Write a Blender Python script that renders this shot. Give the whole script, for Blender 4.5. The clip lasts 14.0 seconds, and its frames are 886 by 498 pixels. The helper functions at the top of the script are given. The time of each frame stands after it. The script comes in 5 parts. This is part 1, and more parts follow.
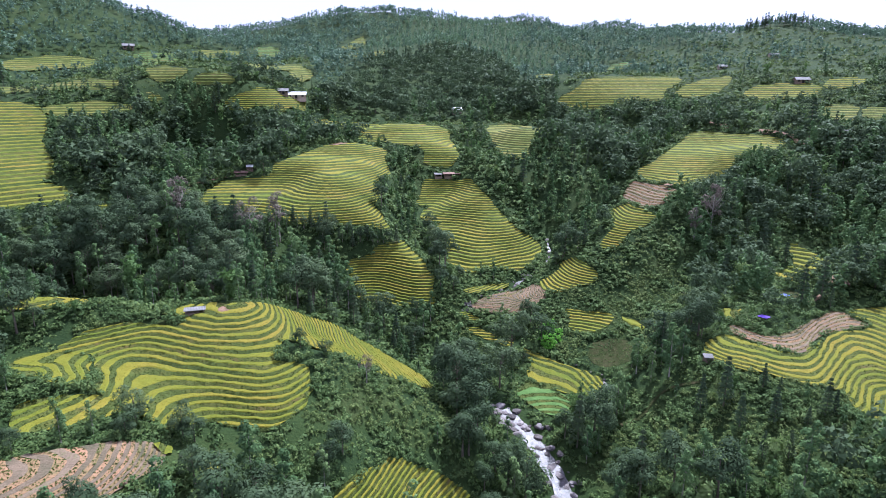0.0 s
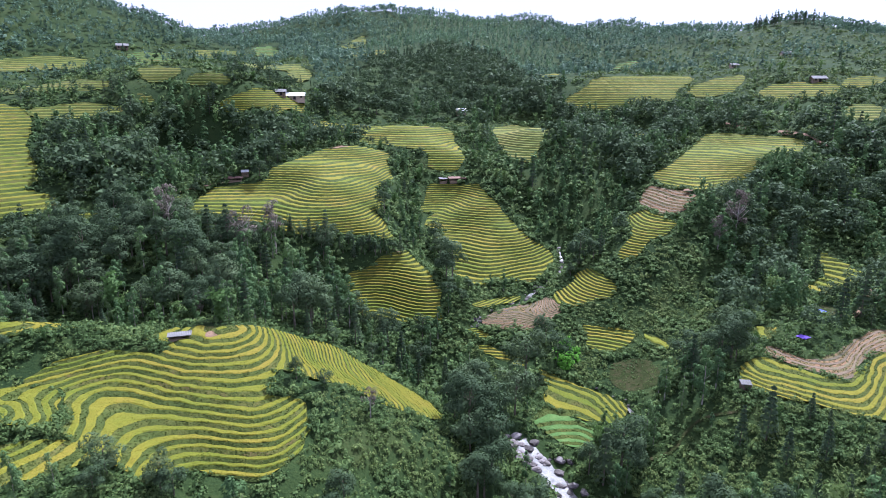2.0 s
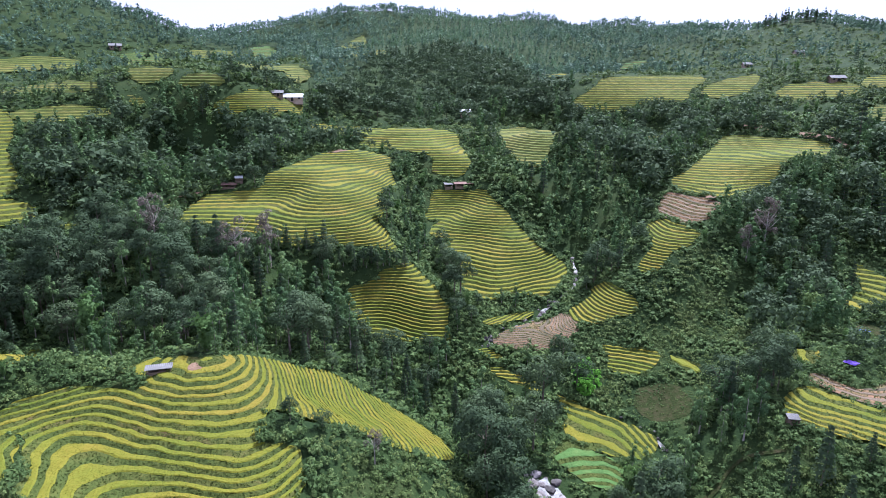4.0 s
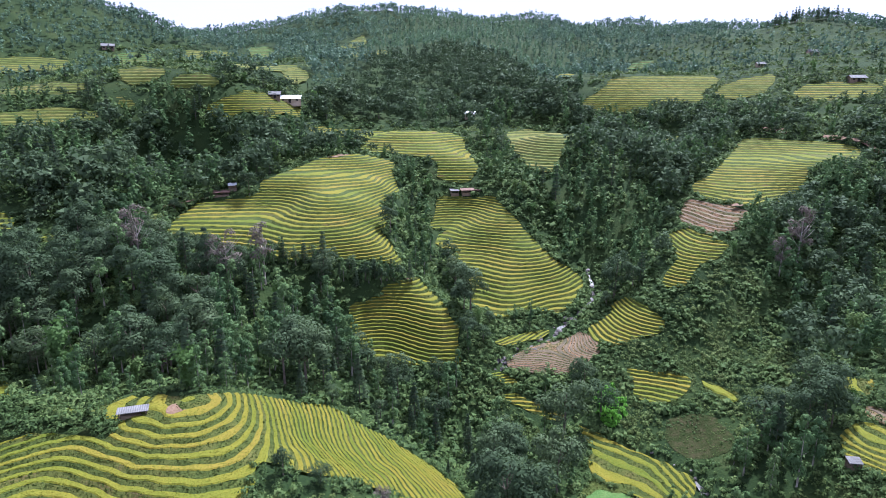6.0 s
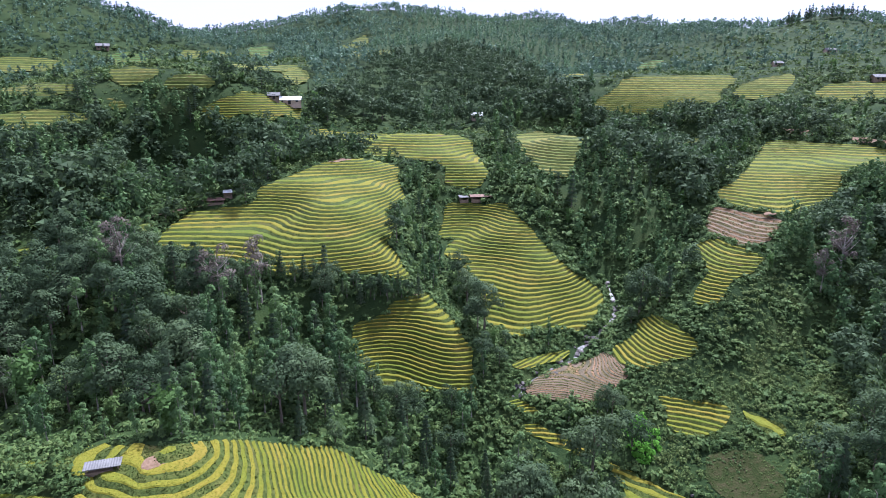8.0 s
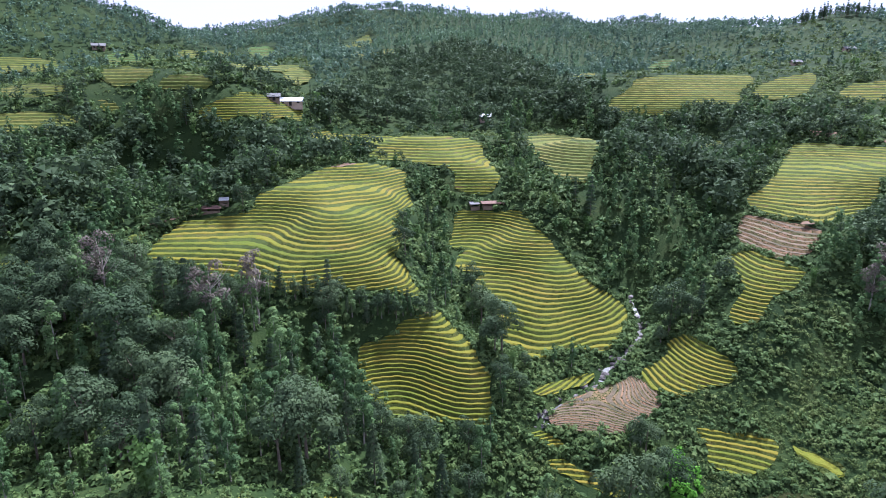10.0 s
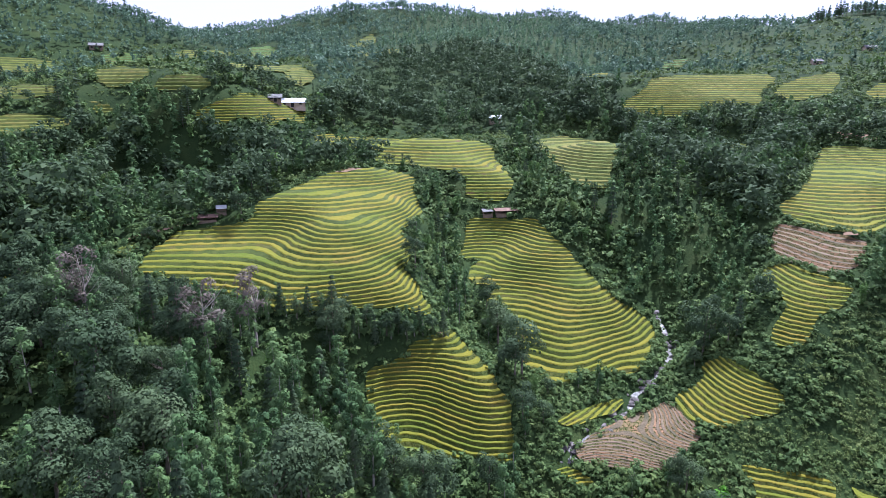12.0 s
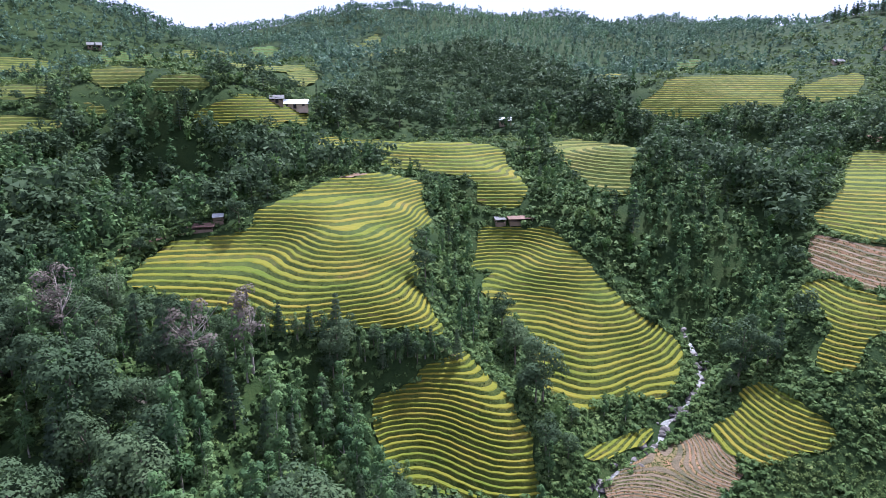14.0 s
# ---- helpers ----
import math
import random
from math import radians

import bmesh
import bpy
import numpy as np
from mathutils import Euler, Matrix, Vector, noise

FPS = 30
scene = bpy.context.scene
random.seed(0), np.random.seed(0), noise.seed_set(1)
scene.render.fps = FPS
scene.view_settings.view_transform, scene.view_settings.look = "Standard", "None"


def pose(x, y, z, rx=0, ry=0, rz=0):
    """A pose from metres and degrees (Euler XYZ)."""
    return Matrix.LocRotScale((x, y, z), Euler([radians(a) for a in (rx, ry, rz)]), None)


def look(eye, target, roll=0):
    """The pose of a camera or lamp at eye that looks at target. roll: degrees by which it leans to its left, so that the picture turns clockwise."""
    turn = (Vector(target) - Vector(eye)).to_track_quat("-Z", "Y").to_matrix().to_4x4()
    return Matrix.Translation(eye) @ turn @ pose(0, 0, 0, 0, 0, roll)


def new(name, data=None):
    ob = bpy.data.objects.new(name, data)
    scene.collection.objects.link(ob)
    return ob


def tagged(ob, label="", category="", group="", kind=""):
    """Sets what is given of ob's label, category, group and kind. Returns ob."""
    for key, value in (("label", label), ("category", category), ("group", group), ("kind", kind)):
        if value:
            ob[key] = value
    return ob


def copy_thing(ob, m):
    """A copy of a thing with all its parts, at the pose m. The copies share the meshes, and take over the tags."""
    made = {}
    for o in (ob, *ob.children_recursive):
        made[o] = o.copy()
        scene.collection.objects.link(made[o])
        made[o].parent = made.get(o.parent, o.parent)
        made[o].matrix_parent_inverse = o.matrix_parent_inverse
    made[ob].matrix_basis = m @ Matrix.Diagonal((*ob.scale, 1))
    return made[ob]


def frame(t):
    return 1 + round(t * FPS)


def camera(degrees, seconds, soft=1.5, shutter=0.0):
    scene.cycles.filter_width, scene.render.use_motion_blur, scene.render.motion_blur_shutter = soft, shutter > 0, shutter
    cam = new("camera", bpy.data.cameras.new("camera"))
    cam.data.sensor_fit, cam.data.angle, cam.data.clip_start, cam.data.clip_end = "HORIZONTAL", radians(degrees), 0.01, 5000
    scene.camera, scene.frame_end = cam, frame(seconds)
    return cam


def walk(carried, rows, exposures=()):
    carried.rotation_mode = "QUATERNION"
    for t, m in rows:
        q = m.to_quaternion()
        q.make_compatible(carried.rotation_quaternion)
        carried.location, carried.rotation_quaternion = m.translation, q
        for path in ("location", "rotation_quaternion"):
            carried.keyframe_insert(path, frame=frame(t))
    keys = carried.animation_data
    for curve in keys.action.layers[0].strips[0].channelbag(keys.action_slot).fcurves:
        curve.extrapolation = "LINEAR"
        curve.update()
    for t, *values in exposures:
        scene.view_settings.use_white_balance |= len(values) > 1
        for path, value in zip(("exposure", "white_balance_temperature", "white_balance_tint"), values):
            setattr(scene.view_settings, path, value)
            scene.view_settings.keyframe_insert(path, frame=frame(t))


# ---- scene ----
# The path of the drone: seconds, eye, target, roll.
cam = camera(73.2, 14.0, 0.9)
PATH = [
    (0, (1.37, -0.55, 99.46), (4.29, 18.59, 94.45), 0.26),
    (1, (1.27, 5.39, 99.56), (4.17, 24.53, 94.54), 0.17),
    (2, (1.20, 11.49, 99.64), (4.11, 30.64, 94.63), 0.10),
    (3, (1.14, 17.72, 99.72), (4.05, 36.87, 94.72), 0.04),
    (4, (1.06, 24.01, 99.79), (3.97, 43.16, 94.80), -0.01),
    (5, (0.94, 30.33, 99.85), (3.85, 49.48, 94.88), -0.06),
    (6, (0.75, 36.62, 99.91), (3.67, 55.78, 94.95), -0.11),
    (7, (0.51, 42.85, 99.96), (3.41, 62.01, 95.01), -0.16),
    (8, (0.21, 48.99, 100.00), (3.09, 68.16, 95.06), -0.21),
    (9, (-0.15, 55.00, 100.04), (2.71, 74.17, 95.11), -0.26),
    (10, (-0.53, 60.85, 100.08), (2.29, 80.03, 95.16), -0.30),
    (11, (-0.92, 66.52, 100.12), (1.86, 85.71, 95.21), -0.34),
    (12, (-1.28, 71.98, 100.17), (1.45, 91.18, 95.27), -0.36),
    (13, (-1.57, 77.22, 100.23), (1.11, 96.43, 95.34), -0.35),
    (14, (-1.73, 82.22, 100.31), (0.89, 101.44, 95.44), -0.31),
]
walk(cam, [(t, look(eye, target, roll)) for t, eye, target, roll in PATH], [(0, 1.24, 5280, 14), (14, 1.24, 5280, 14)])

# ---- sky, sun and exposure ----
SUN_HEIGHT, SUN_TURN = 57.0, 38.0  # degrees above the horizon, and to the east of the way ahead
world = bpy.data.worlds.new("world")
scene.world = world
world.use_nodes = True
wn, wl = world.node_tree.nodes, world.node_tree.links
wn.clear()
sky = wn.new("ShaderNodeTexSky")
sky.sky_type, sky.sun_disc = "NISHITA", False
sky.sun_elevation, sky.sun_rotation = radians(SUN_HEIGHT), radians(SUN_TURN)
sky.altitude, sky.air_density, sky.dust_density, sky.ozone_density = 900, 1.2, 2.0, 1.0
coords = wn.new("ShaderNodeTexCoord")
cloud = wn.new("ShaderNodeTexNoise")
cloud.inputs["Scale"].default_value, cloud.inputs["Detail"].default_value, cloud.inputs["Roughness"].default_value = 2.4, 7.0, 0.62
spread = wn.new("ShaderNodeMapping")
spread.inputs["Scale"].default_value = (1.0, 1.0, 3.2)
cover = wn.new("ShaderNodeMapRange")
cover.inputs["From Min"].default_value, cover.inputs["From Max"].default_value = 0.36, 0.62
cover.inputs["To Min"].default_value, cover.inputs["To Max"].default_value = 0.72, 1.0
white = wn.new("ShaderNodeMix")
white.data_type = "RGBA"
white.inputs["B"].default_value = (4.8, 4.55, 5.9, 1)
backing = wn.new("ShaderNodeBackground")
backing.inputs["Strength"].default_value = 0.10
sink = wn.new("ShaderNodeOutputWorld")
wl.new(coords.outputs["Generated"], spread.inputs["Vector"])
wl.new(spread.outputs["Vector"], cloud.inputs["Vector"])
wl.new(cloud.outputs["Fac"], cover.inputs["Value"])
wl.new(cover.outputs["Result"], white.inputs["Factor"])
wl.new(sky.outputs["Color"], white.inputs["A"])
wl.new(white.outputs["Result"], backing.inputs["Color"])
wl.new(backing.outputs["Background"], sink.inputs["Surface"])
sun_lamp = bpy.data.lights.new("sun", "SUN")
sun_lamp.energy, sun_lamp.angle, sun_lamp.color = 4.7, radians(2.0), (1.0, 0.955, 0.92)
sun = new("sun", sun_lamp)
se, sr = radians(SUN_HEIGHT), radians(SUN_TURN)
sun.matrix_world = look((300 * math.sin(sr) * math.cos(se), 300 * math.cos(sr) * math.cos(se), 300 * math.sin(se)), (0, 0, 0))


# ---- materials ----
def material(name, stops, scale=1.0, fine=8.0, bump=0.3, rough=0.85, leafy=0.0, random_hue=0.0, island=0.0, spec=0.25, metal=0.0, bump_scale=None, squash=(1, 1, 1)):
    """Colour from two scales of noise over the world's metres. leafy: the share of light let through. random_hue: change from object
    to object; island: from leaf to leaf."""
    m = bpy.data.materials.new(name)
    m.use_nodes = True
    n, l = m.node_tree.nodes, m.node_tree.links
    n.clear()
    geo = n.new("ShaderNodeNewGeometry")
    mp = n.new("ShaderNodeMapping")
    mp.inputs["Scale"].default_value = squash
    l.new(geo.outputs["Position"], mp.inputs["Vector"])
    a, b = n.new("ShaderNodeTexNoise"), n.new("ShaderNodeTexNoise")
    for t, s, d in ((a, scale, 4.0), (b, fine, 3.0)):
        t.inputs["Scale"].default_value, t.inputs["Detail"].default_value = s, d
        l.new(mp.outputs["Vector"], t.inputs["Vector"])
    mix = n.new("ShaderNodeMath")
    mix.operation = "MULTIPLY_ADD"
    mix.inputs[1].default_value = 0.45
    l.new(b.outputs["Fac"], mix.inputs[0])
    half = n.new("ShaderNodeMath")
    half.operation = "MULTIPLY_ADD"
    half.inputs[1].default_value, half.inputs[2].default_value = 0.75, -0.10
    l.new(a.outputs["Fac"], half.inputs[0])
    l.new(half.outputs[0], mix.inputs[2])
    value = mix.outputs[0]
    if random_hue or island:
        rnd = n.new("ShaderNodeObjectInfo")
        add = n.new("ShaderNodeMath")
        add.operation = "MULTIPLY_ADD"
        add.inputs[1].default_value = random_hue or island
        shift = n.new("ShaderNodeMath")
        shift.operation = "SUBTRACT"
        shift.inputs[1].default_value = 0.5
        l.new(rnd.outputs["Random"] if random_hue else geo.outputs["Random Per Island"], shift.inputs[0])
        l.new(shift.outputs[0], add.inputs[0])
        l.new(value, add.inputs[2])
        value = add.outputs[0]
    ramp = n.new("ShaderNodeValToRGB")
    el = ramp.color_ramp.elements
    while len(el) < len(stops):
        el.new(0.5)
    for e, (p, c) in zip(el, stops):
        e.position, e.color = p, (*c, 1)
    l.new(value, ramp.inputs["Fac"])
    bsdf = n.new("ShaderNodeBsdfPrincipled")
    bsdf.inputs["Roughness"].default_value, bsdf.inputs["Metallic"].default_value = rough, metal
    bsdf.inputs["Specular IOR Level"].default_value = spec
    l.new(ramp.outputs["Color"], bsdf.inputs["Base Color"])
    if bump:
        bp = n.new("ShaderNodeBump")
        bp.inputs["Strength"].default_value, bp.inputs["Distance"].default_value = bump, 0.15
        l.new(b.outputs["Fac"], bp.inputs["Height"])
        l.new(bp.outputs["Normal"], bsdf.inputs["Normal"])
    out = n.new("ShaderNodeOutputMaterial")
    shader = bsdf.outputs[0]
    if leafy:
        tr, mx = n.new("ShaderNodeBsdfTranslucent"), n.new("ShaderNodeMixShader")
        mx.inputs[0].default_value = leafy
        l.new(ramp.outputs["Color"], tr.inputs["Color"])
        l.new(bsdf.outputs[0], mx.inputs[1])
        l.new(tr.outputs[0], mx.inputs[2])
        shader = mx.outputs[0]
    l.new(shader, out.inputs["Surface"])
    return m


RICE = material("ripe_rice", [(0.2, (0.108, 0.146, 0.012)), (0.42, (0.178, 0.188, 0.016)), (0.62, (0.232, 0.206, 0.019)), (0.85, (0.280, 0.205, 0.029))], 0.10, 3.2, 1.0, 0.9, leafy=0.3, random_hue=0.34)
# Duller copy of the rice, with shade put into its colour.
RICE_SHADED = material("shaded_rice", [(0.2, (0.09, 0.13, 0.02)), (0.5, (0.17, 0.18, 0.03)), (0.8, (0.24, 0.20, 0.05))], 0.06, 2.0, 0.8, 0.9, leafy=0.3, random_hue=0.25)
STUBBLE = material("stubble", [(0.2, (0.058, 0.056, 0.028)), (0.42, (0.102, 0.078, 0.047)), (0.62, (0.155, 0.110, 0.072)), (0.82, (0.092, 0.098, 0.034))], 0.30, 3.4, 1.0, 0.95, random_hue=0.3)
VEGETABLE = material("vegetable_rows", [(0.2, (0.045, 0.09, 0.018)), (0.5, (0.08, 0.155, 0.032)), (0.8, (0.15, 0.20, 0.055))], 0.3, 2.5, 1.0, 0.85, leafy=0.2, random_hue=0.2)
BANK = material("grass_bank", [(0.2, (0.034, 0.050, 0.009)), (0.45, (0.062, 0.082, 0.013)), (0.66, (0.098, 0.102, 0.020)), (0.85, (0.145, 0.092, 0.040))], 0.35, 3.4, 1.0, 0.95, leafy=0.1, random_hue=0.25)
EARTH_BANK = material("earth_bank", [(0.2, (0.06, 0.08, 0.025)), (0.45, (0.16, 0.11, 0.05)), (0.7, (0.26, 0.14, 0.08)), (0.9, (0.10, 0.12, 0.03))], 0.4, 3.4, 1.0, 0.95, random_hue=0.2)
GROUND = material("hillside", [(0.15, (0.009, 0.017, 0.006)), (0.38, (0.016, 0.030, 0.009)), (0.56, (0.027, 0.044, 0.012)), (0.72, (0.044, 0.056, 0.017)), (0.92, (0.075, 0.056, 0.030))], 0.09, 2.2, 1.0, 0.95, spec=0.1)
EARTH = material("red_earth", [(0.2, (0.10, 0.06, 0.035)), (0.5, (0.17, 0.105, 0.065)), (0.8, (0.25, 0.175, 0.12))], 0.3, 2.5, 0.8, 0.95)
BARK = material("bark", [(0.2, (0.07, 0.055, 0.04)), (0.6, (0.16, 0.13, 0.10)), (0.9, (0.28, 0.25, 0.21))], 1.0, 9.0, 0.6, 0.9)
PALE_BARK = material("pale_bark", [(0.2, (0.18, 0.15, 0.12)), (0.6, (0.34, 0.30, 0.26)), (0.9, (0.48, 0.44, 0.40))], 1.0, 9.0, 0.6, 0.9)


def leaf(name, dark, mid, light, rnd=0.0, island=0.0):
    return material(name, [(0.15, dark), (0.5, mid), (0.88, light)], 0.12, 1.1, 0.0, 0.7, leafy=0.30, random_hue=rnd, island=island, spec=0.1)


BROAD = ((0.030, 0.050, 0.023), (0.058, 0.088, 0.041), (0.106, 0.144, 0.065))
SLIM = ((0.042, 0.080, 0.033), (0.085, 0.145, 0.052), (0.154, 0.220, 0.081))
NEEDLE = ((0.037, 0.058, 0.030), (0.064, 0.096, 0.048), (0.110, 0.144, 0.067))
CANE = ((0.056, 0.100, 0.030), (0.099, 0.170, 0.046), (0.199, 0.250, 0.091))
LOW = ((0.040, 0.070, 0.024), (0.079, 0.125, 0.038), (0.148, 0.190, 0.060))
GRASSY = ((0.056, 0.086, 0.024), (0.095, 0.134, 0.038), (0.154, 0.180, 0.058))
TWIG = ((0.075, 0.06, 0.045), (0.13, 0.105, 0.085), (0.20, 0.165, 0.14))
L_BROAD, L_SLIM, L_NEEDLE, L_CANE = leaf("broad_leaves", *BROAD, rnd=0.36), leaf("light_leaves", *SLIM, rnd=0.45), leaf("needles", *NEEDLE, rnd=0.4), leaf("cane_leaves", *CANE, rnd=0.4)
L_TWIG = leaf("dry_twigs", *TWIG, rnd=0.4)
S_BROAD, S_SLIM, S_NEEDLE, S_CANE, S_LOW = leaf("wood_leaves", *BROAD, island=0.3), leaf("wood_light_leaves", *SLIM, island=0.3), leaf("wood_needles", *NEEDLE, island=0.3), leaf("wood_cane", *CANE, island=0.3), leaf("shrub_leaves", *LOW, island=0.4)
S_GRASSY = leaf("tall_grass_blades", *GRASSY, island=0.4)
S_WEED = leaf("bank_weeds", (0.034, 0.052, 0.010), (0.060, 0.080, 0.015), (0.100, 0.104, 0.025), island=0.5)
# Far leaves: paled and blued copies, with haze and sunlight put in the colour.
HAZED_BROAD = leaf("hazed_broad_leaves", (0.048, 0.086, 0.060), (0.092, 0.146, 0.096), (0.155, 0.215, 0.135), island=0.3)
HAZED_SLIM = leaf("hazed_light_leaves", (0.064, 0.110, 0.068), (0.118, 0.185, 0.108), (0.190, 0.262, 0.150), island=0.3)
HAZED_NEEDLE = leaf("hazed_needles", (0.034, 0.060, 0.044), (0.060, 0.100, 0.070), (0.10, 0.15, 0.095), island=0.3)
HAZED_CANE = leaf("hazed_cane", (0.080, 0.135, 0.074), (0.138, 0.215, 0.112), (0.215, 0.290, 0.155), island=0.3)
S_EARS = leaf("rice_ears", (0.105, 0.132, 0.013), (0.162, 0.166, 0.017), (0.225, 0.188, 0.028), island=0.4)
S_BRIGHT = leaf("bright_leaves", (0.045, 0.12, 0.012), (0.085, 0.225, 0.02), (0.15, 0.31, 0.04), island=0.4)
ROOF_GREY = material("weathered_roof", [(0.2, (0.09, 0.085, 0.08)), (0.6, (0.18, 0.17, 0.165)), (0.9, (0.28, 0.265, 0.26))], 0.8, 7.0, 0.4, 0.8)
ROOF_WHITE = material("pale_roof", [(0.2, (0.55, 0.54, 0.52)), (0.6, (0.70, 0.70, 0.69)), (0.9, (0.80, 0.80, 0.80))], 0.5, 5.0, 0.2, 0.5)
ROOF_BROWN = material("brown_roof", [(0.2, (0.10, 0.06, 0.045)), (0.6, (0.20, 0.12, 0.09)), (0.9, (0.28, 0.19, 0.15))], 0.7, 6.0, 0.4, 0.85)
PLANK = material("plank_wall", [(0.2, (0.10, 0.07, 0.05)), (0.6, (0.20, 0.15, 0.10)), (0.9, (0.32, 0.26, 0.20))], 0.8, 9.0, 0.4, 0.85, squash=(1, 1, 0.2))
PLASTER = material("earth_wall", [(0.2, (0.30, 0.22, 0.15)), (0.6, (0.42, 0.33, 0.25)), (0.9, (0.52, 0.45, 0.37))], 0.6, 6.0, 0.3, 0.9)
DARK = material("dark_opening", [(0.2, (0.012, 0.011, 0.010)), (0.8, (0.03, 0.027, 0.024))], 1.0, 6.0, 0.2, 0.8)
STONE = material("boulder", [(0.2, (0.055, 0.048, 0.045)), (0.5, (0.115, 0.098, 0.092)), (0.85, (0.25, 0.22, 0.215))], 0.7, 5.0, 0.7, 0.85, random_hue=0.5)
WATER = material("running_water", [(0.36, (0.045, 0.045, 0.042)), (0.54, (0.105, 0.092, 0.088)), (0.70, (0.17, 0.15, 0.15)), (0.94, (0.42, 0.40, 0.42))], 0.9, 4.2, 0.8, 0.4, spec=0.5)
BLUE = material("blue_tarpaulin", [(0.2, (0.03, 0.05, 0.36)), (0.8, (0.07, 0.11, 0.55))], 0.8, 5.0, 0.3, 0.5)
VIOLET = material("violet_tarpaulin", [(0.2, (0.14, 0.06, 0.42)), (0.8, (0.26, 0.15, 0.60))], 0.8, 5.0, 0.3, 0.5)

# ---- the lie of the land: hills and hollows as east, north, rise and reach ----
BASE = (78.06, 2.0, 1.12)
MOUNTAINS = [
    (742, 452, 28.8, 230),
]
RANGES_A = [
    (-450, 76, 16.2, 130), (564, 76, 6.7, 130), (-450, 232, 26.5, 130), (642, 232, 16.4, 130), (-450, 388, 16.5, 130), (486, 388, 24.7, 130),
    (-450, 466, 18.3, 130), (-372, 466, 18.7, 130), (-450, 544, 21.4, 130), (642, 544, 10.5, 130), (-450, 622, 20.3, 130), (564, 622, 15.2, 130),
    (-450, 700, 18.4, 130), (-216, 700, 16.7, 130), (-60, 700, 17.4, 130), (96, 700, 20.5, 130), (408, 700, 20.0, 130), (-294, 778, 20.6, 130),
    (-60, 778, 29.0, 130), (96, 778, 26.8, 130), (252, 778, 27.1, 130), (330, 778, 23.6, 130), (642, 778, 3.3, 130), (-450, 856, 17.9, 130),
]
RANGES_B = [
    (18, 856, 22.1, 130), (-294, 934, -22.2, 130), (-216, 934, -24.0, 130), (-138, 934, -13.8, 130), (252, 934, 2.2, 130), (408, 934, -14.9, 130),
    (564, 934, -21.5, 130),
]
SHOULDERS_A = [
    (-205, -30, -4.8, 75), (-70, -30, -18.5, 75), (20, -30, -42.0, 75), (110, -30, -15.7, 75), (245, -30, -4.1, 75), (380, -30, -0.9, 75),
    (-250, 105, 6.5, 75), (65, 105, -16.1, 75), (380, 195, 7.9, 75), (155, 240, 4.1, 75), (380, 285, 6.5, 75), (-250, 330, 5.8, 75),
    (-250, 420, 7.0, 75), (335, 465, 24.1, 75), (-250, 510, 15.5, 75), (-205, 510, 12.2, 75), (-70, 510, 17.5, 75), (65, 510, 20.6, 75),
    (-250, 555, 17.4, 75), (-70, 555, 1.3, 75), (200, 555, 20.3, 75), (-250, 600, 12.8, 75), (-115, 600, -2.5, 75), (110, 600, -1.1, 75),
]
SHOULDERS_B = [
    (380, 600, 15.1, 75),
]
SPURS_A = [
    (-130, 30, -4.5, 45), (86, 30, 8.0, 45), (167, 30, -3.7, 45), (32, 57, -16.2, 45), (-49, 84, 13.1, 45), (140, 84, -4.9, 45),
    (194, 84, 6.7, 45), (248, 84, -3.6, 45), (-130, 138, -6.9, 45), (-76, 138, -19.0, 45), (32, 138, -15.0, 45), (167, 138, -17.9, 45),
    (221, 138, -3.9, 45), (-49, 192, -5.8, 45), (-22, 192, 9.8, 45), (32, 192, -28.5, 45), (194, 192, -6.7, 45), (248, 192, -1.4, 45),
    (-130, 219, 4.2, 45), (5, 219, 12.8, 45), (140, 219, 4.6, 45), (-76, 246, -15.5, 45), (-130, 273, 7.8, 45), (-22, 273, -15.3, 45),
]
SPURS_B = [
    (32, 273, 10.9, 45), (113, 273, -13.3, 45), (-76, 300, 15.3, 45), (-49, 327, 12.1, 45), (32, 327, -6.5, 45), (248, 327, 6.8, 45),
    (-76, 354, 8.7, 45), (167, 354, 11.4, 45), (-130, 381, 5.3, 45), (59, 381, -4.3, 45), (113, 381, 15.3, 45), (248, 381, 7.9, 45),
    (-76, 408, 4.2, 45), (5, 408, 18.1, 45), (167, 408, -2.0, 45), (-180, 572, 7, 45), (-60, 715, 5, 45), (30, 737, 7, 45),
]
KNOLLS = [
    (385, 490, 9, 32), (-115, 680, 5, 32), (300, 680, 8, 32), (203, 724, 7, 32),
]
HUMPS = [
    (412, 462, -6, 22), (271, 705, -6, 22), (157, 735, -5, 22),
]
CRESTS = [
    (-76, 114, 1.5, 7), (-68, 114, 1.5, 7), (-60, 114, 1.5, 7), (-52, 114, 1.4, 7), (-44, 114, 0.8, 7), (-36, 114, 0.4, 7), (-64, 117, 1.2, 6), (-56, 117, 1.5, 6), (-48, 117, 1.8, 6),
]
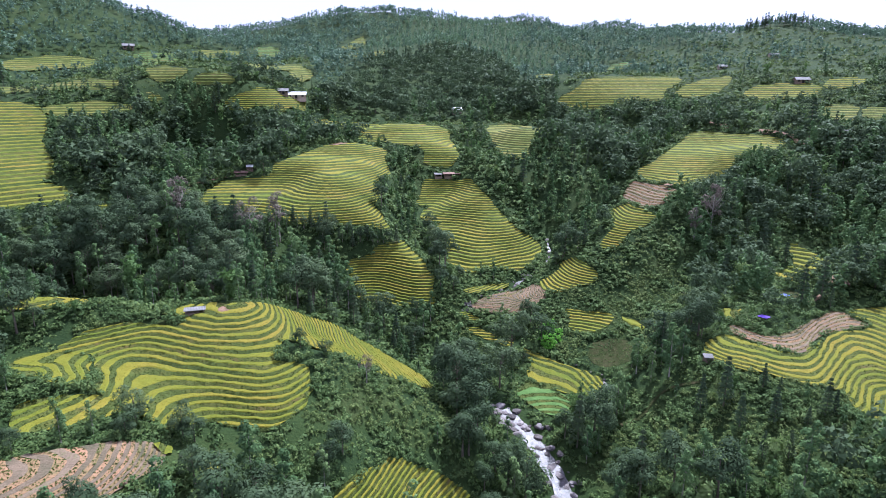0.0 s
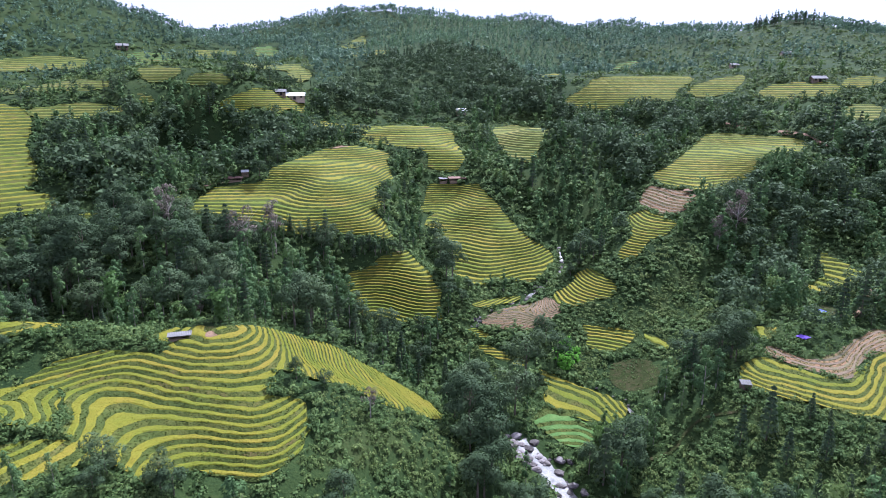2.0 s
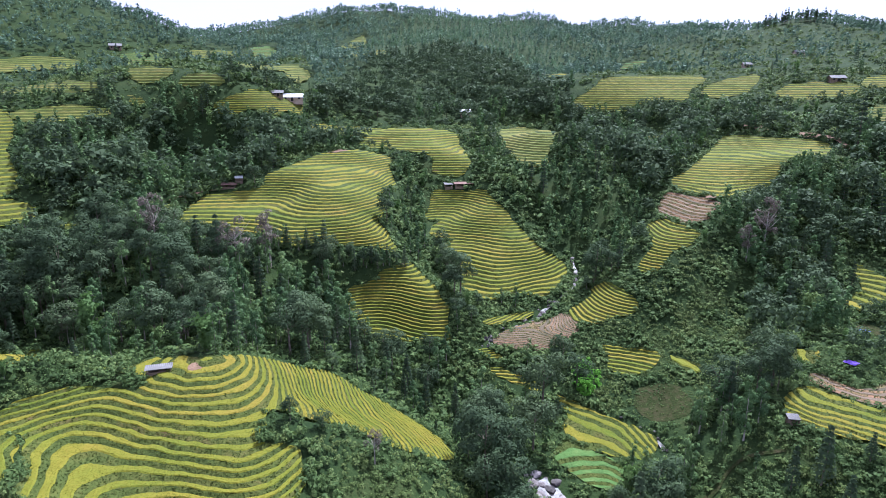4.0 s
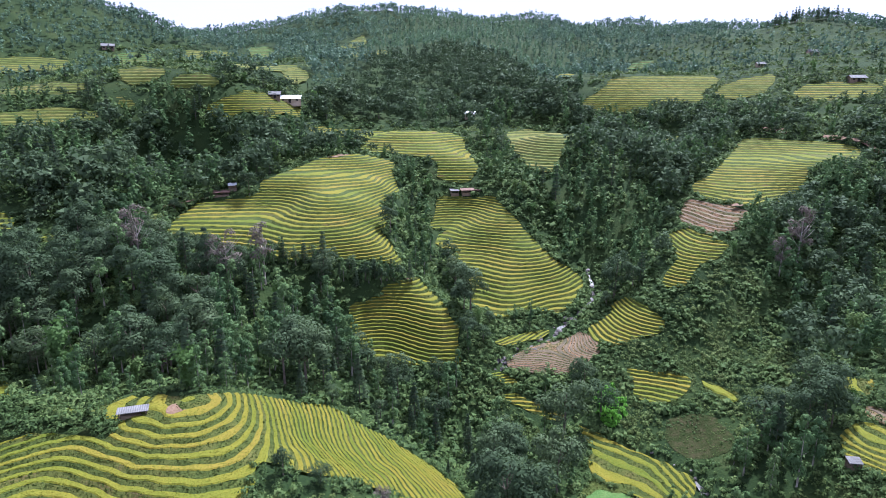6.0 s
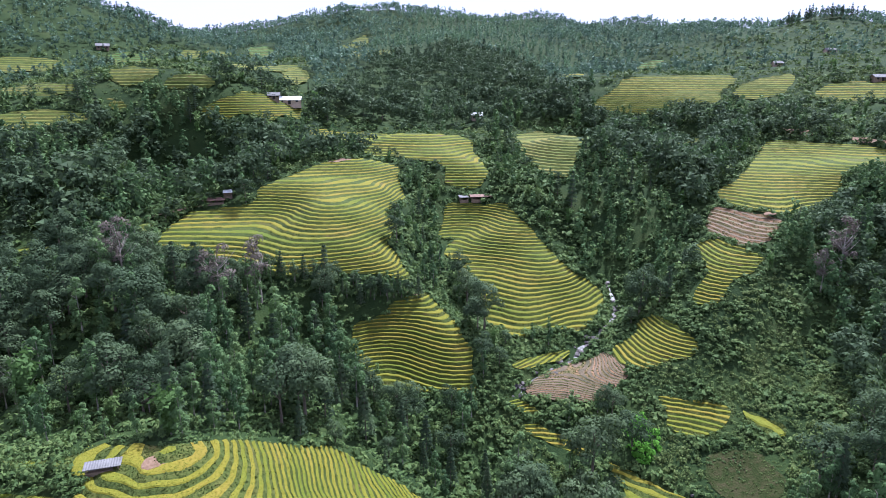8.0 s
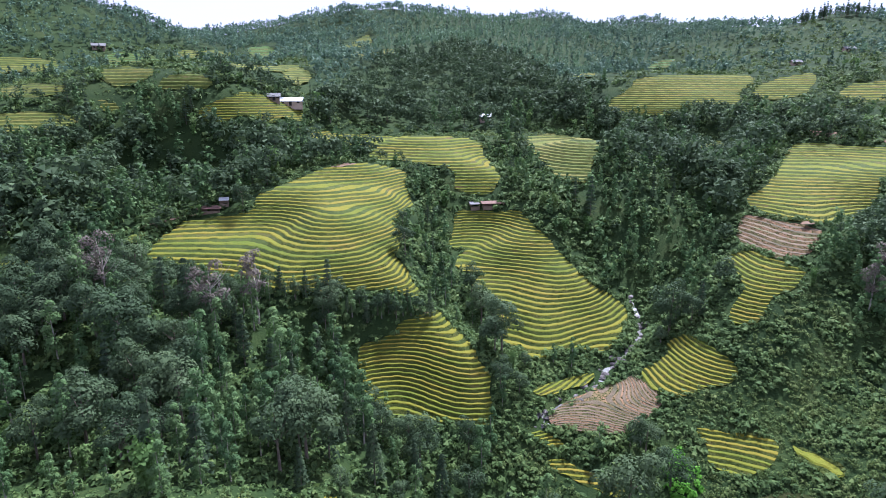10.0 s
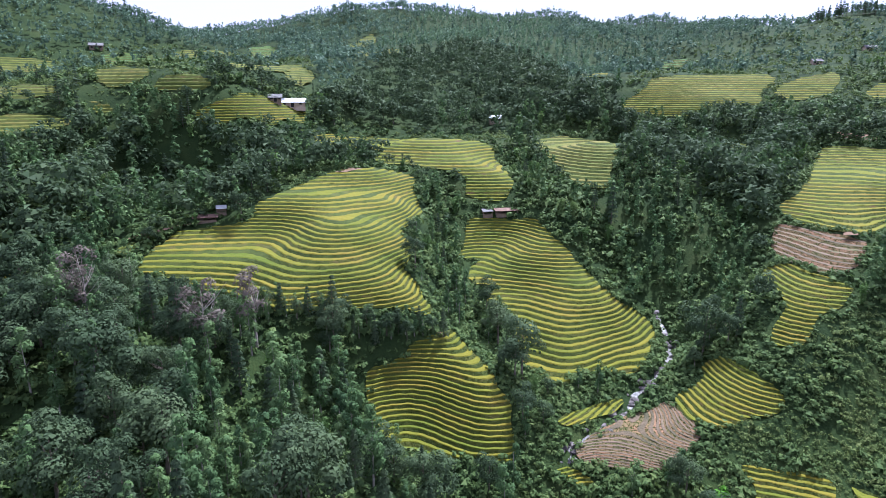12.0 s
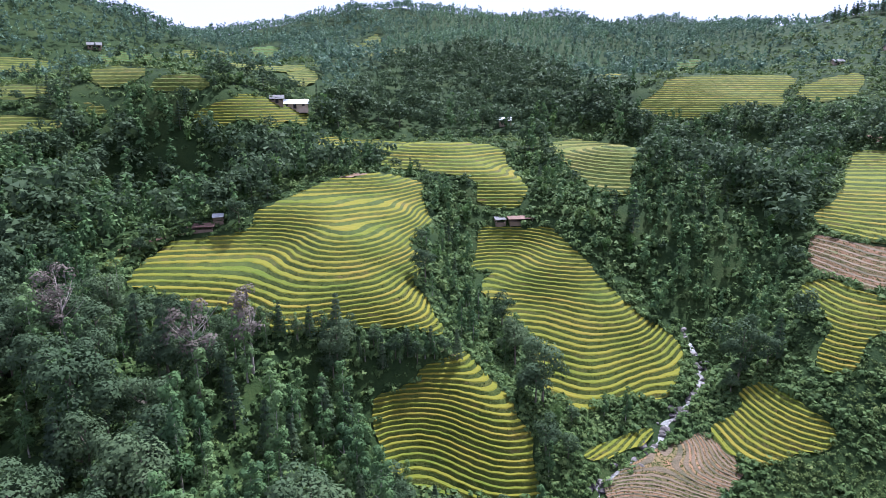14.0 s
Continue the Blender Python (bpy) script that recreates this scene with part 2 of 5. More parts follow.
NEAR_FOLDS = [  # a row for every 15 m to the north, from 65 m; a rise for every 15 m to the east, from -75 m
    [-2.1, 0.1, -1.52, 3.48, -1.02, 0.88, -1.1, 0.61, -0.89, 2.82, 1.4, -0.2, -0.65, -0.72, 0.8, 0.1],
    [-0.23, -2, 2.12, 2.46, -0.62, 2.16, -4.33, -1.29, -0.87, 3.51, -0.48, -0.66, 0.19, -0.58, -1.14, -0.29],
    [-0.59, 0.16, -2.42, -9.9, 2.37, 3.85, 2.53, -2.05, 1.66, -2.18, -0.1, 2.29, -3.04, 0.41, 0.18, 0.25],
    [-0.45, 0.23, 0.68, 3.38, 7.15, -3.35, 2.56, -3.35, 1.47, -1.88, 6.97, 3.06, -2.18, -1.75, -0.52, 1.04],
    [-0.14, 2.39, -1.89, 0.69, 2.07, 0.37, 3.22, 1.81, 1.39, -3.37, 1.44, -3.41, 3.61, 0.34, -2.85, 2.06],
    [1.01, -4.38, -1.84, 1.2, -2.73, 1.93, -8.93, -3.16, 1.37, -1.22, 0.63, 0.71, -2.93, 0.63, 1, -0.23],
]
MIDDLE_FOLDS = [  # a row for every 15 m to the north, from 155 m; a rise for every 15 m to the east, from -75 m
    [1.4, -6.6, 8.61, -4.82, 1.25, 6.84, -0.15, 3.5, -2.85, 5.82, -6.8, -0.35, -0.27, -7.15, -0.52, -2.65],
    [-0.3, 2.37, 4.02, -4.37, 3.76, -17.23, 1.14, 9.36, -4.87, 1.33, 9.07, 1.13, 2.23, -3.73, 1.72, -1.2],
    [-1.27, 1.22, -0.65, 1.13, 2.64, 0.76, 10.15, -11.45, 8.17, -6.45, 2.41, -1.71, 4.84, 2.57, -4.82, -3.18],
    [-0.64, -0.67, -1.79, -5.32, 2.84, 1, 5.17, -10.96, 8.61, -5.89, -2.66, -0.27, -3.08, 2.58, -3.14, 3.3],
    [0.45, -0.59, 2.96, -2.49, 2.47, -2.65, 2.93, -4.98, 7.8, -3.64, -2.39, 1.94, -1.92, 1.24, -1.64, 3.34],
    [4.89, -1.75, 2.17, 1.92, -0.45, 0.06, 6.15, -13.2, -1.37, 0.22, 0.52, -0.18, 0.59, 1.14, 0.61, -3.51],
]
UPPER_FOLDS = [  # a row for every 15 m to the north, from 245 m; a rise for every 15 m to the east, from -75 m
    [0.96, 0.08, 0.22, 0.07, 2.63, 0.23, -2.39, -2.51, 3.88, -1.65, 1.6, 0.02, -0.91, -1.63, 1.46, -0.71],
    [2.3, -6.67, -1.37, -0.13, -0.33, 4.96, -1.03, 1.52, 2.96, -6.26, 5.64, 1.3, -0.41, -1.47, 1.09, 1.63],
    [-3.1, -13.4, -0.23, 0.24, -1.84, -3.27, -4.4, 1.37, -3.57, -5.73, 6.2, 1.3, 0.9, -0.53, 0.86, -0.42],
    [-2.3, 8.9, 6.21, -3.95, 1.26, 1.84, 3.84, 1.51, 1.99, 1.5, -1.2, 0, 0, -1.5, -0.58, -3.69],
    [1.6, 0.8, 1.3, 5.4, -1.95, -5.86, 1.19, -1.39, 0.3, 0.1, 0.2, 0.4, -3.1, -1.5, 0.1, 5.8],
]
SPUR_FOLDS = [  # a row for every 8 m to the north, from 76 m; a rise for every 9 m to the east, from -75 m
    [0, 0.01, 0.12, -0.47, -1.12, 0.3, -0.68, 0.11, 0.59, 0.07, 0],
    [0, 0.02, 0.07, -1.52, -0.88, 1.7, -2.01, 1.11, 1.48, 0.02, 0],
    [0, 0.01, 0.25, 1.97, 1.67, 0.16, 0.43, 1.6, -1.48, -0.71, 0.08],
    [0.01, -0.12, -1.52, 0.54, -0.58, 0.7, 0.64, -0.63, 1.1, 0.28, 0.95],
    [0.01, -0.04, -1.41, -0.72, -1.21, 0.38, -1.49, -0.22, 1.28, -0.69, 1.51],
    [0, 0.08, 0.1, -0.09, -0.7, -0.62, 0.64, -0.19, -2.54, 1.1, -0.59],
]
RIDGE_FOLDS = [  # a row for every 10 m to the north, from 160 m; a rise for every 10 m to the east, from -50 m
    [0, 0, 0.01, -0.06, -0.97, -1.2, -1.47, 0.22, -1.9, -0.18, 2.6, -0.88, 1.59],
    [0, -0.03, -0.07, 0.73, -0.25, 1.1, -1.69, 3.6, -0.84, 0.42, -2.9, -0.29, -1.9],
    [-0.01, -0.21, -2.14, 1.54, 0.84, 0.17, -1.4, 2.1, -3.77, 2.9, -1.06, -0.09, -1.21],
    [-0.21, 0.32, -2.12, 0.24, 0.53, 1.05, 1.27, -0.76, -0.19, 2.29, -1.08, 0.77, -3.32],
    [-0.09, 0.53, 1.57, 0.17, -1.17, -0.75, -3.85, -1.36, 1.89, -0.78, 0.26, 3.45, -1.67],
]
CREST_FOLDS = [  # the same, from 210 m to the north
    [-0.09, 0.57, 1.16, -1.73, 2.03, 1.41, 1.41, -0.21, 0.6, -2.47, -0.67, -0.51, -0.61],
    [-0.37, -1.41, -1.2, -1.81, 1, -2.27, 0.45, -3.89, 1.75, 2.33, -0.52, 1.24, 0.12],
    [0.33, -0.25, 0.84, 1.01, 1.24, -0.12, 2.74, -1.21, 0.03, -0.94, -0.23, 1.71, 0.26],
    [0.08, 0.29, 0.39, -1.2, -1.41, -1.73, -1.47, 0.13, 1.97, -1.66, 0.23, 0.69, 0.08],
    [0, 0.04, 0.23, 1.19, -0.24, 0.2, 1.59, -2.58, -0.31, -0.96, -0.28, 0.05, 0],
]
EAST_FOLDS = [  # a row for every 9 m to the north, from 85 m; a rise for every 10 m to the east, from 75 m
    [-0.03, 1.16, -0.12, -1, 0.14, 0.03],
    [-0.68, 0.71, -0.04, -0.82, 1.06, 0.06],
    [0.31, -1.7, 0.78, 0.21, 0.17, -0.12],
    [0.98, -1.73, 0.05, -0.58, -0.43, 0.66],
    [-0.57, -0.03, 1.4, 0.82, -0.58, -0.95],
]
FOLDS = [(-75 + 15 * i, 65 + 15 * j, rise, 14) for j, row in enumerate(NEAR_FOLDS + MIDDLE_FOLDS + UPPER_FOLDS) for i, rise in enumerate(row)]
FINE_FOLDS = [(-75 + 9 * i, 76 + 8 * j, rise, 7) for j, row in enumerate(SPUR_FOLDS) for i, rise in enumerate(row)]
FINE_FOLDS += [(-50 + 10 * i, 160 + 10 * j, rise, 8) for j, row in enumerate(RIDGE_FOLDS + CREST_FOLDS) for i, rise in enumerate(row)]
FINE_FOLDS += [(75 + 10 * i, 85 + 9 * j, rise, 8) for j, row in enumerate(EAST_FOLDS) for i, rise in enumerate(row)]
HILLS = [MOUNTAINS, RANGES_A, RANGES_B, SHOULDERS_A, SHOULDERS_B, SPURS_A, SPURS_B, KNOLLS, HUMPS, CRESTS, FOLDS, FINE_FOLDS]
STREAMS = {
    "stream": ([(71.3, 204.5), (70.4, 200.7), (69.3, 193.2), (65.2, 185.1), (61.7, 180.6), (58.7, 179.3), (56.4, 177.0), (52.6, 176.2), (49.8, 172.1), (46.4, 169.1), (40.1, 164.5), (35.9, 162.7), (33.4, 161.2), (32.2, 158.7)], 1.5),
    "lower_stream": ([(45.7, 137.1), (48.6, 133.9), (51.9, 130.7), (55.4, 126.7), (58.5, 120.1), (57.5, 115.7)], 1.0),
    "river": ([(32.0, 114.2), (32.9, 112.2), (35.0, 108.9), (37.2, 104.2), (38.7, 98.9), (39.2, 90.0)], 4.4),
}


def to_line(x, y, line):
    """The distance from places to a line of points."""
    best = np.full(np.shape(x), 1e9)
    for (ax, ay), (bx, by) in zip(line[:-1], line[1:]):
        dx, dy = bx - ax, by - ay
        u = np.clip(((x - ax) * dx + (y - ay) * dy) / (dx * dx + dy * dy + 1e-9), 0, 1)
        best = np.minimum(best, np.hypot(x - ax - u * dx, y - ay - u * dy))
    return best


def smooth_line(line, rounds=2, closed=False):
    p = np.array(line, float)
    for _ in range(rounds):
        q = np.roll(p, -1, 0) if closed else p[1:]
        o = p if closed else p[:-1]
        cut = np.stack([0.75 * o + 0.25 * q, 0.25 * o + 0.75 * q], 1).reshape(-1, 2)
        p = cut if closed else np.concatenate([p[:1], cut, p[-1:]])
    return p


STREAM_LINES = {name: smooth_line(line) for name, (line, wide) in STREAMS.items()}


def land(x, y):
    """The height of the open ground."""
    x, y = np.asarray(x, float), np.asarray(y, float)
    z = BASE[0] + BASE[1] * x / 100 + BASE[2] * y / 100
    for hills in HILLS:
        for hx, hy, rise, reach in hills:
            z = z + rise * np.exp(-((x - hx) ** 2 + (y - hy) ** 2) / (2 * reach * reach))
    far = np.clip((np.hypot(x - 60, y - 300) - 900) / 900, 0, 1)
    return z * (1 - far) + 60 * far


def channel(x, y):
    z = 0.0
    for name, (line, wide) in STREAMS.items():
        z = z - 1.2 * np.exp(-((to_line(x, y, STREAM_LINES[name]) / (wide * 0.8)) ** 2))
    return z


def ripple(x, y, size, seed):
    """A cheap smooth unevenness from crossing waves, about -1 to 1."""
    r = np.random.RandomState(seed)
    z = 0.0
    for k in range(7):
        a, f, p = r.uniform(0, math.pi), r.uniform(0.6, 1.7) / size, r.uniform(0, 6.28)
        z = z + np.sin((x * math.cos(a) + y * math.sin(a)) * f * 6.28 + p) / (1 + 0.25 * k)
    return z / 3.2


def uneven(x, y):
    """The small humps of the open ground; the beds of the streams are even."""
    close = np.clip(1 - np.hypot(x - 60, y - 200) / 900, 0, 1)
    for name, (line, wide) in STREAMS.items():
        near = (np.abs(x - 45) < 60) & (np.abs(y - 145) < 90)
        if near.any():
            close[near] *= 1 - np.exp(-((to_line(x[near], y[near], STREAM_LINES[name]) / 7.0) ** 2))
    far = np.clip((y - 330) / 120, 0, 1)
    return close * (0.9 * ripple(x, y, 34, 3) + 0.45 * ripple(x, y, 11, 4)) + far * (2.6 * ripple(x, y, 75, 13) + 1.2 * ripple(x, y, 28, 14))


def inside(x, y, outline):
    """Signed distance to an outline: negative inside."""
    p = np.asarray(outline)
    d = to_line(x, y, np.concatenate([p, p[:1]]))
    hit = np.zeros(np.shape(x), bool)
    for (ax, ay), (bx, by) in zip(p, np.roll(p, -1, 0)):
        if ay != by:
            hit ^= ((ay > y) != (by > y)) & (x < (bx - ax) * (y - ay) / (by - ay) + ax)
    return np.where(hit, -d, d)


def mesh_object(name, verts, faces, mat, parent=None, label="", smooth=False, normals=None):
    """One mesh object from arrays of places and of triangles or quads; leaves may take the rounding of their clump."""
    verts, faces = np.asarray(verts, np.float32), np.asarray(faces, np.int32)
    me = bpy.data.meshes.new(name)
    n, k = faces.shape
    me.vertices.add(len(verts))
    me.vertices.foreach_set("co", verts.ravel())
    me.loops.add(n * k)
    me.loops.foreach_set("vertex_index", faces.ravel())
    me.polygons.add(n)
    me.polygons.foreach_set("loop_start", np.arange(n, dtype=np.int32) * k)
    me.polygons.foreach_set("use_smooth", np.full(n, smooth))
    me.materials.append(mat)
    me.update(calc_edges=True)
    if normals is not None:
        soft = me.attributes.new("custom_normal", "FLOAT_VECTOR", "POINT")
        soft.data.foreach_set("vector", np.asarray(normals, np.float32).ravel())
        me.update()
    ob = new(name, me)
    ob.parent = parent
    return tagged(ob, label)


def part(name, bm, mat, parent, label=""):
    me = bpy.data.meshes.new(name)
    bm.to_mesh(me)
    bm.free()
    me.materials.append(mat)
    ob = new(name, me)
    ob.parent = parent
    return tagged(ob, label)


# ---- the rice terraces: outline, height of a step, crop ----
FIELDS = {
    "near_spur": ("yellow", 0.48, [(-42.9, 119.3), (-36.0, 119.8), (-34.1, 123.5), (-27.9, 119.3), (-23.1, 118.1), (-19.9, 119.6), (-17.2, 121.1), (-13.4, 123.6), (-8.5, 128.3), (-3.0, 132.3), (-0.1, 130.3), (6.4, 129.8), (12.0, 125.0), (15.3, 118.5), (17.3, 112.7), (13.4, 108.0), (9.3, 107.7), (5.3, 107.2), (1.4, 107.0), (-2.4, 106.1), (-6.0, 104.2), (-9.7, 105.2), (-12.4, 105.4), (-12.7, 99.8), (-13.3, 97.8), (-9.6, 98.5), (-7.0, 98.3), (-6.4, 94.2), (-7.0, 90.2), (-8.3, 86.9), (-11.1, 84.1), (-13.9, 83.5), (-17.0, 84.6), (-19.4, 85.9), (-21.1, 86.8), (-24.4, 85.7), (-26.5, 83.5), (-29.1, 84.4), (-32.0, 86.1), (-35.7, 88.6), (-38.5, 90.5), (-40.6, 92.2), (-39.6, 95.0), (-42.6, 98.7), (-44.2, 104.5), (-48.6, 103.6), (-51.1, 105.7), (-47.5, 109.1), (-44.3, 111.8), (-40.7, 114.0), (-36.1, 113.9), (-31.6, 111.0), (-31.5, 114.4), (-36.4, 118.0), (-41.9, 117.8)]),
    "spur_top": ("yellow", 0.5, [(-63.4, 115.3), (-58.4, 115.6), (-64.5, 146.0), (-61.1, 144.8), (-47.4, 119.2), (-49.7, 115.2), (-52.6, 114.1), (-57.0, 112.5), (-61.6, 111.8)]),
    "spur_tongues": ("yellow", 0.46, [(-57.0, 101.9), (-53.2, 103.4), (-50.5, 104.3), (-48.4, 105.1), (-44.9, 104.1), (-43.3, 99.4), (-41.8, 95.0), (-41.4, 91.8), (-44.6, 92.0), (-47.6, 92.6), (-51.8, 92.8)]),
    "spur_foot": ("yellow", 0.46, [(-48.2, 85.9), (-45.4, 88.0), (-42.9, 89.7), (-39.0, 91.0), (-35.3, 89.3), (-34.0, 86.8), (-36.2, 84.8), (-39.2, 82.7), (-41.8, 81.5), (-44.0, 80.1), (-46.5, 80.4)]),
    "strip_b": ("yellow", 0.4, [(31.3, 152.5), (35.4, 151.5), (39.7, 147.2), (43.1, 143.1), (41.2, 142.6), (36.5, 146.6), (32.1, 150.6)]),
    "ridge": ("yellow", 0.66, [(-8.0, 252.7), (-1.6, 253.9), (6.6, 258.8), (10.3, 259.5), (14.2, 259.0), (17.3, 256.8), (15.0, 250.7), (16.4, 239.9), (16.3, 235.0), (10.7, 222.8), (8.5, 212.9), (11.2, 214.2), (11.1, 207.8), (8.1, 201.7), (9.6, 199.6), (11.2, 198.5), (11.7, 192.9), (13.5, 189.5), (12.5, 186.5), (8.2, 186.4), (3.5, 186.5), (-1.7, 185.3), (-6.8, 184.5), (-12.6, 182.6), (-17.3, 181.8), (-20.6, 185.3), (-25.6, 191.1), (-31.4, 194.4), (-36.0, 196.2), (-41.3, 200.9), (-49.0, 205.0), (-50.5, 208.1), (-49.4, 213.9), (-46.6, 218.3), (-45.9, 222.6), (-39.8, 223.2), (-33.5, 223.3), (-27.2, 224.6), (-28.4, 229.3), (-24.1, 232.4), (-19.4, 241.1), (-14.0, 247.5)]),
    "lower": ("yellow", 0.62, [(16.8, 186.0), (17.9, 183.3), (20.3, 179.2), (21.7, 174.3), (22.2, 170.3), (23.9, 167.4), (24.6, 165.3), (23.5, 162.6), (23.6, 160.5), (23.4, 157.8), (20.8, 157.2), (14.3, 159.6), (8.7, 162.6), (3.6, 166.1), (0.1, 167.6), (-0.6, 170.1), (-1.4, 173.8), (-1.2, 177.0), (2.8, 178.5), (6.9, 179.5), (7.6, 181.3), (11.3, 182.0), (14.7, 183.1)]),
    "middle": ("yellow", 0.66, [(29.6, 241.3), (35.3, 241.8), (46.8, 236.6), (49.1, 231.3), (50.1, 223.0), (52.5, 217.4), (54.6, 211.4), (56.7, 206.1), (58.7, 201.3), (62.5, 200.5), (66.6, 200.2), (66.7, 193.8), (61.7, 187.0), (57.8, 182.0), (55.2, 180.3), (48.1, 180.1), (41.1, 178.2), (38.6, 175.9), (35.5, 176.5), (32.7, 181.0), (30.3, 184.1), (32.3, 189.0), (32.3, 197.4), (33.8, 200.7), (31.0, 204.7), (27.6, 206.8), (30.3, 210.0), (34.8, 211.9), (32.1, 211.7), (25.1, 214.3), (27.6, 223.1), (31.9, 226.1), (26.2, 227.1), (24.9, 228.3), (28.4, 234.7)]),
    "upper": ("yellow", 0.8, [(-16.1, 302.3), (-9.5, 313.7), (12.2, 320.6), (26.5, 294.0), (49.6, 296.2), (47.8, 276.2), (46.5, 244.5), (30.0, 247.7), (32.2, 255.1), (31.1, 258.3), (24.0, 262.3), (16.1, 269.8), (9.2, 274.3), (4.1, 281.2), (8.2, 288.0), (-1.3, 303.3), (-9.3, 301.3), (-19.3, 289.9), (-16.8, 296.9)]),
    "side": ("dull", 0.8, [(75.4, 317.0), (110.9, 310.6), (78.4, 250.7), (73.4, 239.1), (64.3, 241.2), (63.9, 263.6), (65.8, 275.0), (66.4, 295.5)]),
    "house_field": ("yellow", 0.9, [(-55.2, 289.2), (-50.0, 290.0), (-21.8, 317.9), (-18.6, 314.0), (-22.7, 302.2), (-31.2, 293.9), (-44.5, 286.6), (-49.8, 287.8)]),
    "high": ("yellow", 0.9, [(116.3, 334.9), (131.9, 340.9), (141.5, 355.0), (162.8, 357.8), (182.4, 352.3), (197.4, 349.2), (191.1, 331.0), (174.3, 320.3), (166.3, 305.1), (152.9, 306.8), (143.5, 310.8), (134.3, 310.9), (125.9, 322.9), (118.1, 327.2)]),
    "high_b": ("yellow", 1.0, [(176.2, 315.7), (198.7, 332.1), (228.0, 335.9), (204.6, 311.5), (193.0, 304.9), (178.0, 304.4)]),
    "right": ("yellow", 0.6, [(155.8, 255.9), (166.0, 247.9), (181.0, 231.0), (177.4, 222.0), (167.4, 212.4), (152.1, 211.6), (145.9, 208.8), (141.7, 203.8), (136.7, 200.9), (133.0, 198.2), (114.9, 189.2), (109.7, 190.2), (107.8, 200.4), (107.1, 210.4), (110.7, 215.6), (116.6, 216.7), (123.3, 223.1), (138.5, 239.4), (145.6, 247.2)]),
    "right_bare": ("bare", 0.6, [(105.3, 208.9), (106.7, 198.4), (108.7, 188.4), (110.3, 186.4), (105.4, 181.1), (98.0, 177.4), (94.5, 178.9), (94.9, 193.7), (97.6, 201.1)]),
    "steps": ("yellow", 0.55, [(94.0, 190.1), (94.0, 178.0), (97.3, 174.3), (92.5, 170.1), (86.6, 169.9), (82.8, 167.2), (79.2, 164.7), (75.5, 168.8), (78.5, 172.1), (80.6, 173.1), (83.9, 175.0), (88.0, 190.7), (91.0, 193.1)]),
    "bend": ("yellow", 0.52, [(65.3, 173.8), (68.3, 174.4), (69.7, 172.6), (70.0, 166.4), (71.4, 161.5), (72.2, 158.6), (70.5, 156.6), (67.7, 156.3), (63.9, 157.4), (59.0, 157.8), (56.6, 160.7), (56.6, 167.0), (58.1, 170.5), (61.3, 169.9), (63.9, 170.8)]),
    "stubble": ("bare", 0.2, [(34.1, 160.3), (44.2, 166.6), (50.3, 169.6), (55.4, 170.3), (57.7, 169.1), (57.0, 160.2), (56.5, 157.2), (51.2, 155.1), (47.3, 153.5), (42.7, 155.0), (38.2, 156.7), (34.4, 158.2)]),
    "wedge": ("yellow", 0.3, [(32.3, 166.0), (36.8, 168.6), (43.2, 171.4), (48.7, 173.8), (49.1, 172.5), (46.2, 169.9), (40.3, 167.2), (36.4, 165.1), (33.2, 164.4)]),
    "strip": ("yellow", 0.34, [(28.6, 159.0), (32.0, 157.7), (36.2, 154.4), (34.7, 153.5), (30.8, 155.5), (29.0, 157.2)]),
    "foot": ("yellow", 0.3, [(44.4, 141.8), (46.4, 138.0), (49.9, 133.0), (54.0, 127.8), (57.7, 121.2), (57.6, 117.5), (54.1, 115.2), (50.3, 117.1), (47.3, 118.8), (43.6, 121.5), (42.0, 125.8), (41.8, 129.4), (44.5, 132.0), (44.0, 136.3)]),
    "vegetable": ("green", 0.26, [(41.2, 125.6), (42.8, 123.2), (46.3, 119.6), (49.3, 114.3), (47.6, 111.5), (44.7, 110.0), (40.8, 111.4), (38.3, 115.5), (36.6, 119.0), (38.4, 122.7)]),
    "slope": ("yellow", 0.45, [(58.5, 151.4), (62.2, 149.5), (67.2, 147.3), (71.1, 144.7), (68.8, 141.4), (65.3, 139.9), (59.0, 141.4), (58.1, 144.5), (59.7, 146.8)]),
    "slope_b": ("yellow", 0.9, [(72.0, 143.7), (74.6, 141.6), (76.4, 135.5), (74.1, 133.0), (71.8, 137.6)]),
    "east": ("yellow", 0.31, [(76.4, 111.6), (79.3, 113.6), (84.1, 114.4), (86.5, 108.7), (89.7, 104.2), (92.7, 102.0), (96.0, 103.7), (104.3, 110.1), (111.7, 113.7), (118.6, 113.3), (122.2, 115.6), (120.8, 118.1), (121.3, 121.7), (124.3, 123.1), (132.5, 120.6), (133.2, 115.4), (95.6, 78.4), (93.7, 80.9), (91.1, 84.1), (91.0, 86.0), (92.8, 90.6), (90.0, 90.7), (87.0, 92.9), (82.3, 97.6), (76.4, 103.0), (74.3, 107.2)]),
    "east_bare": ("bare", 0.22, [(87.1, 119.0), (88.6, 115.5), (89.5, 111.0), (93.8, 109.6), (100.6, 113.0), (112.2, 119.9), (118.8, 123.1), (120.4, 121.3), (120.2, 117.7), (121.9, 115.6), (118.8, 113.8), (111.8, 114.1), (104.3, 110.5), (96.1, 104.1), (92.8, 102.4), (90.0, 104.6), (86.8, 109.1), (84.9, 115.0)]),
    "east_small": ("yellow", 0.9, [(90.5, 127.7), (92.4, 127.4), (94.1, 124.6), (92.1, 121.7), (88.5, 119.4), (88.4, 123.5)]),
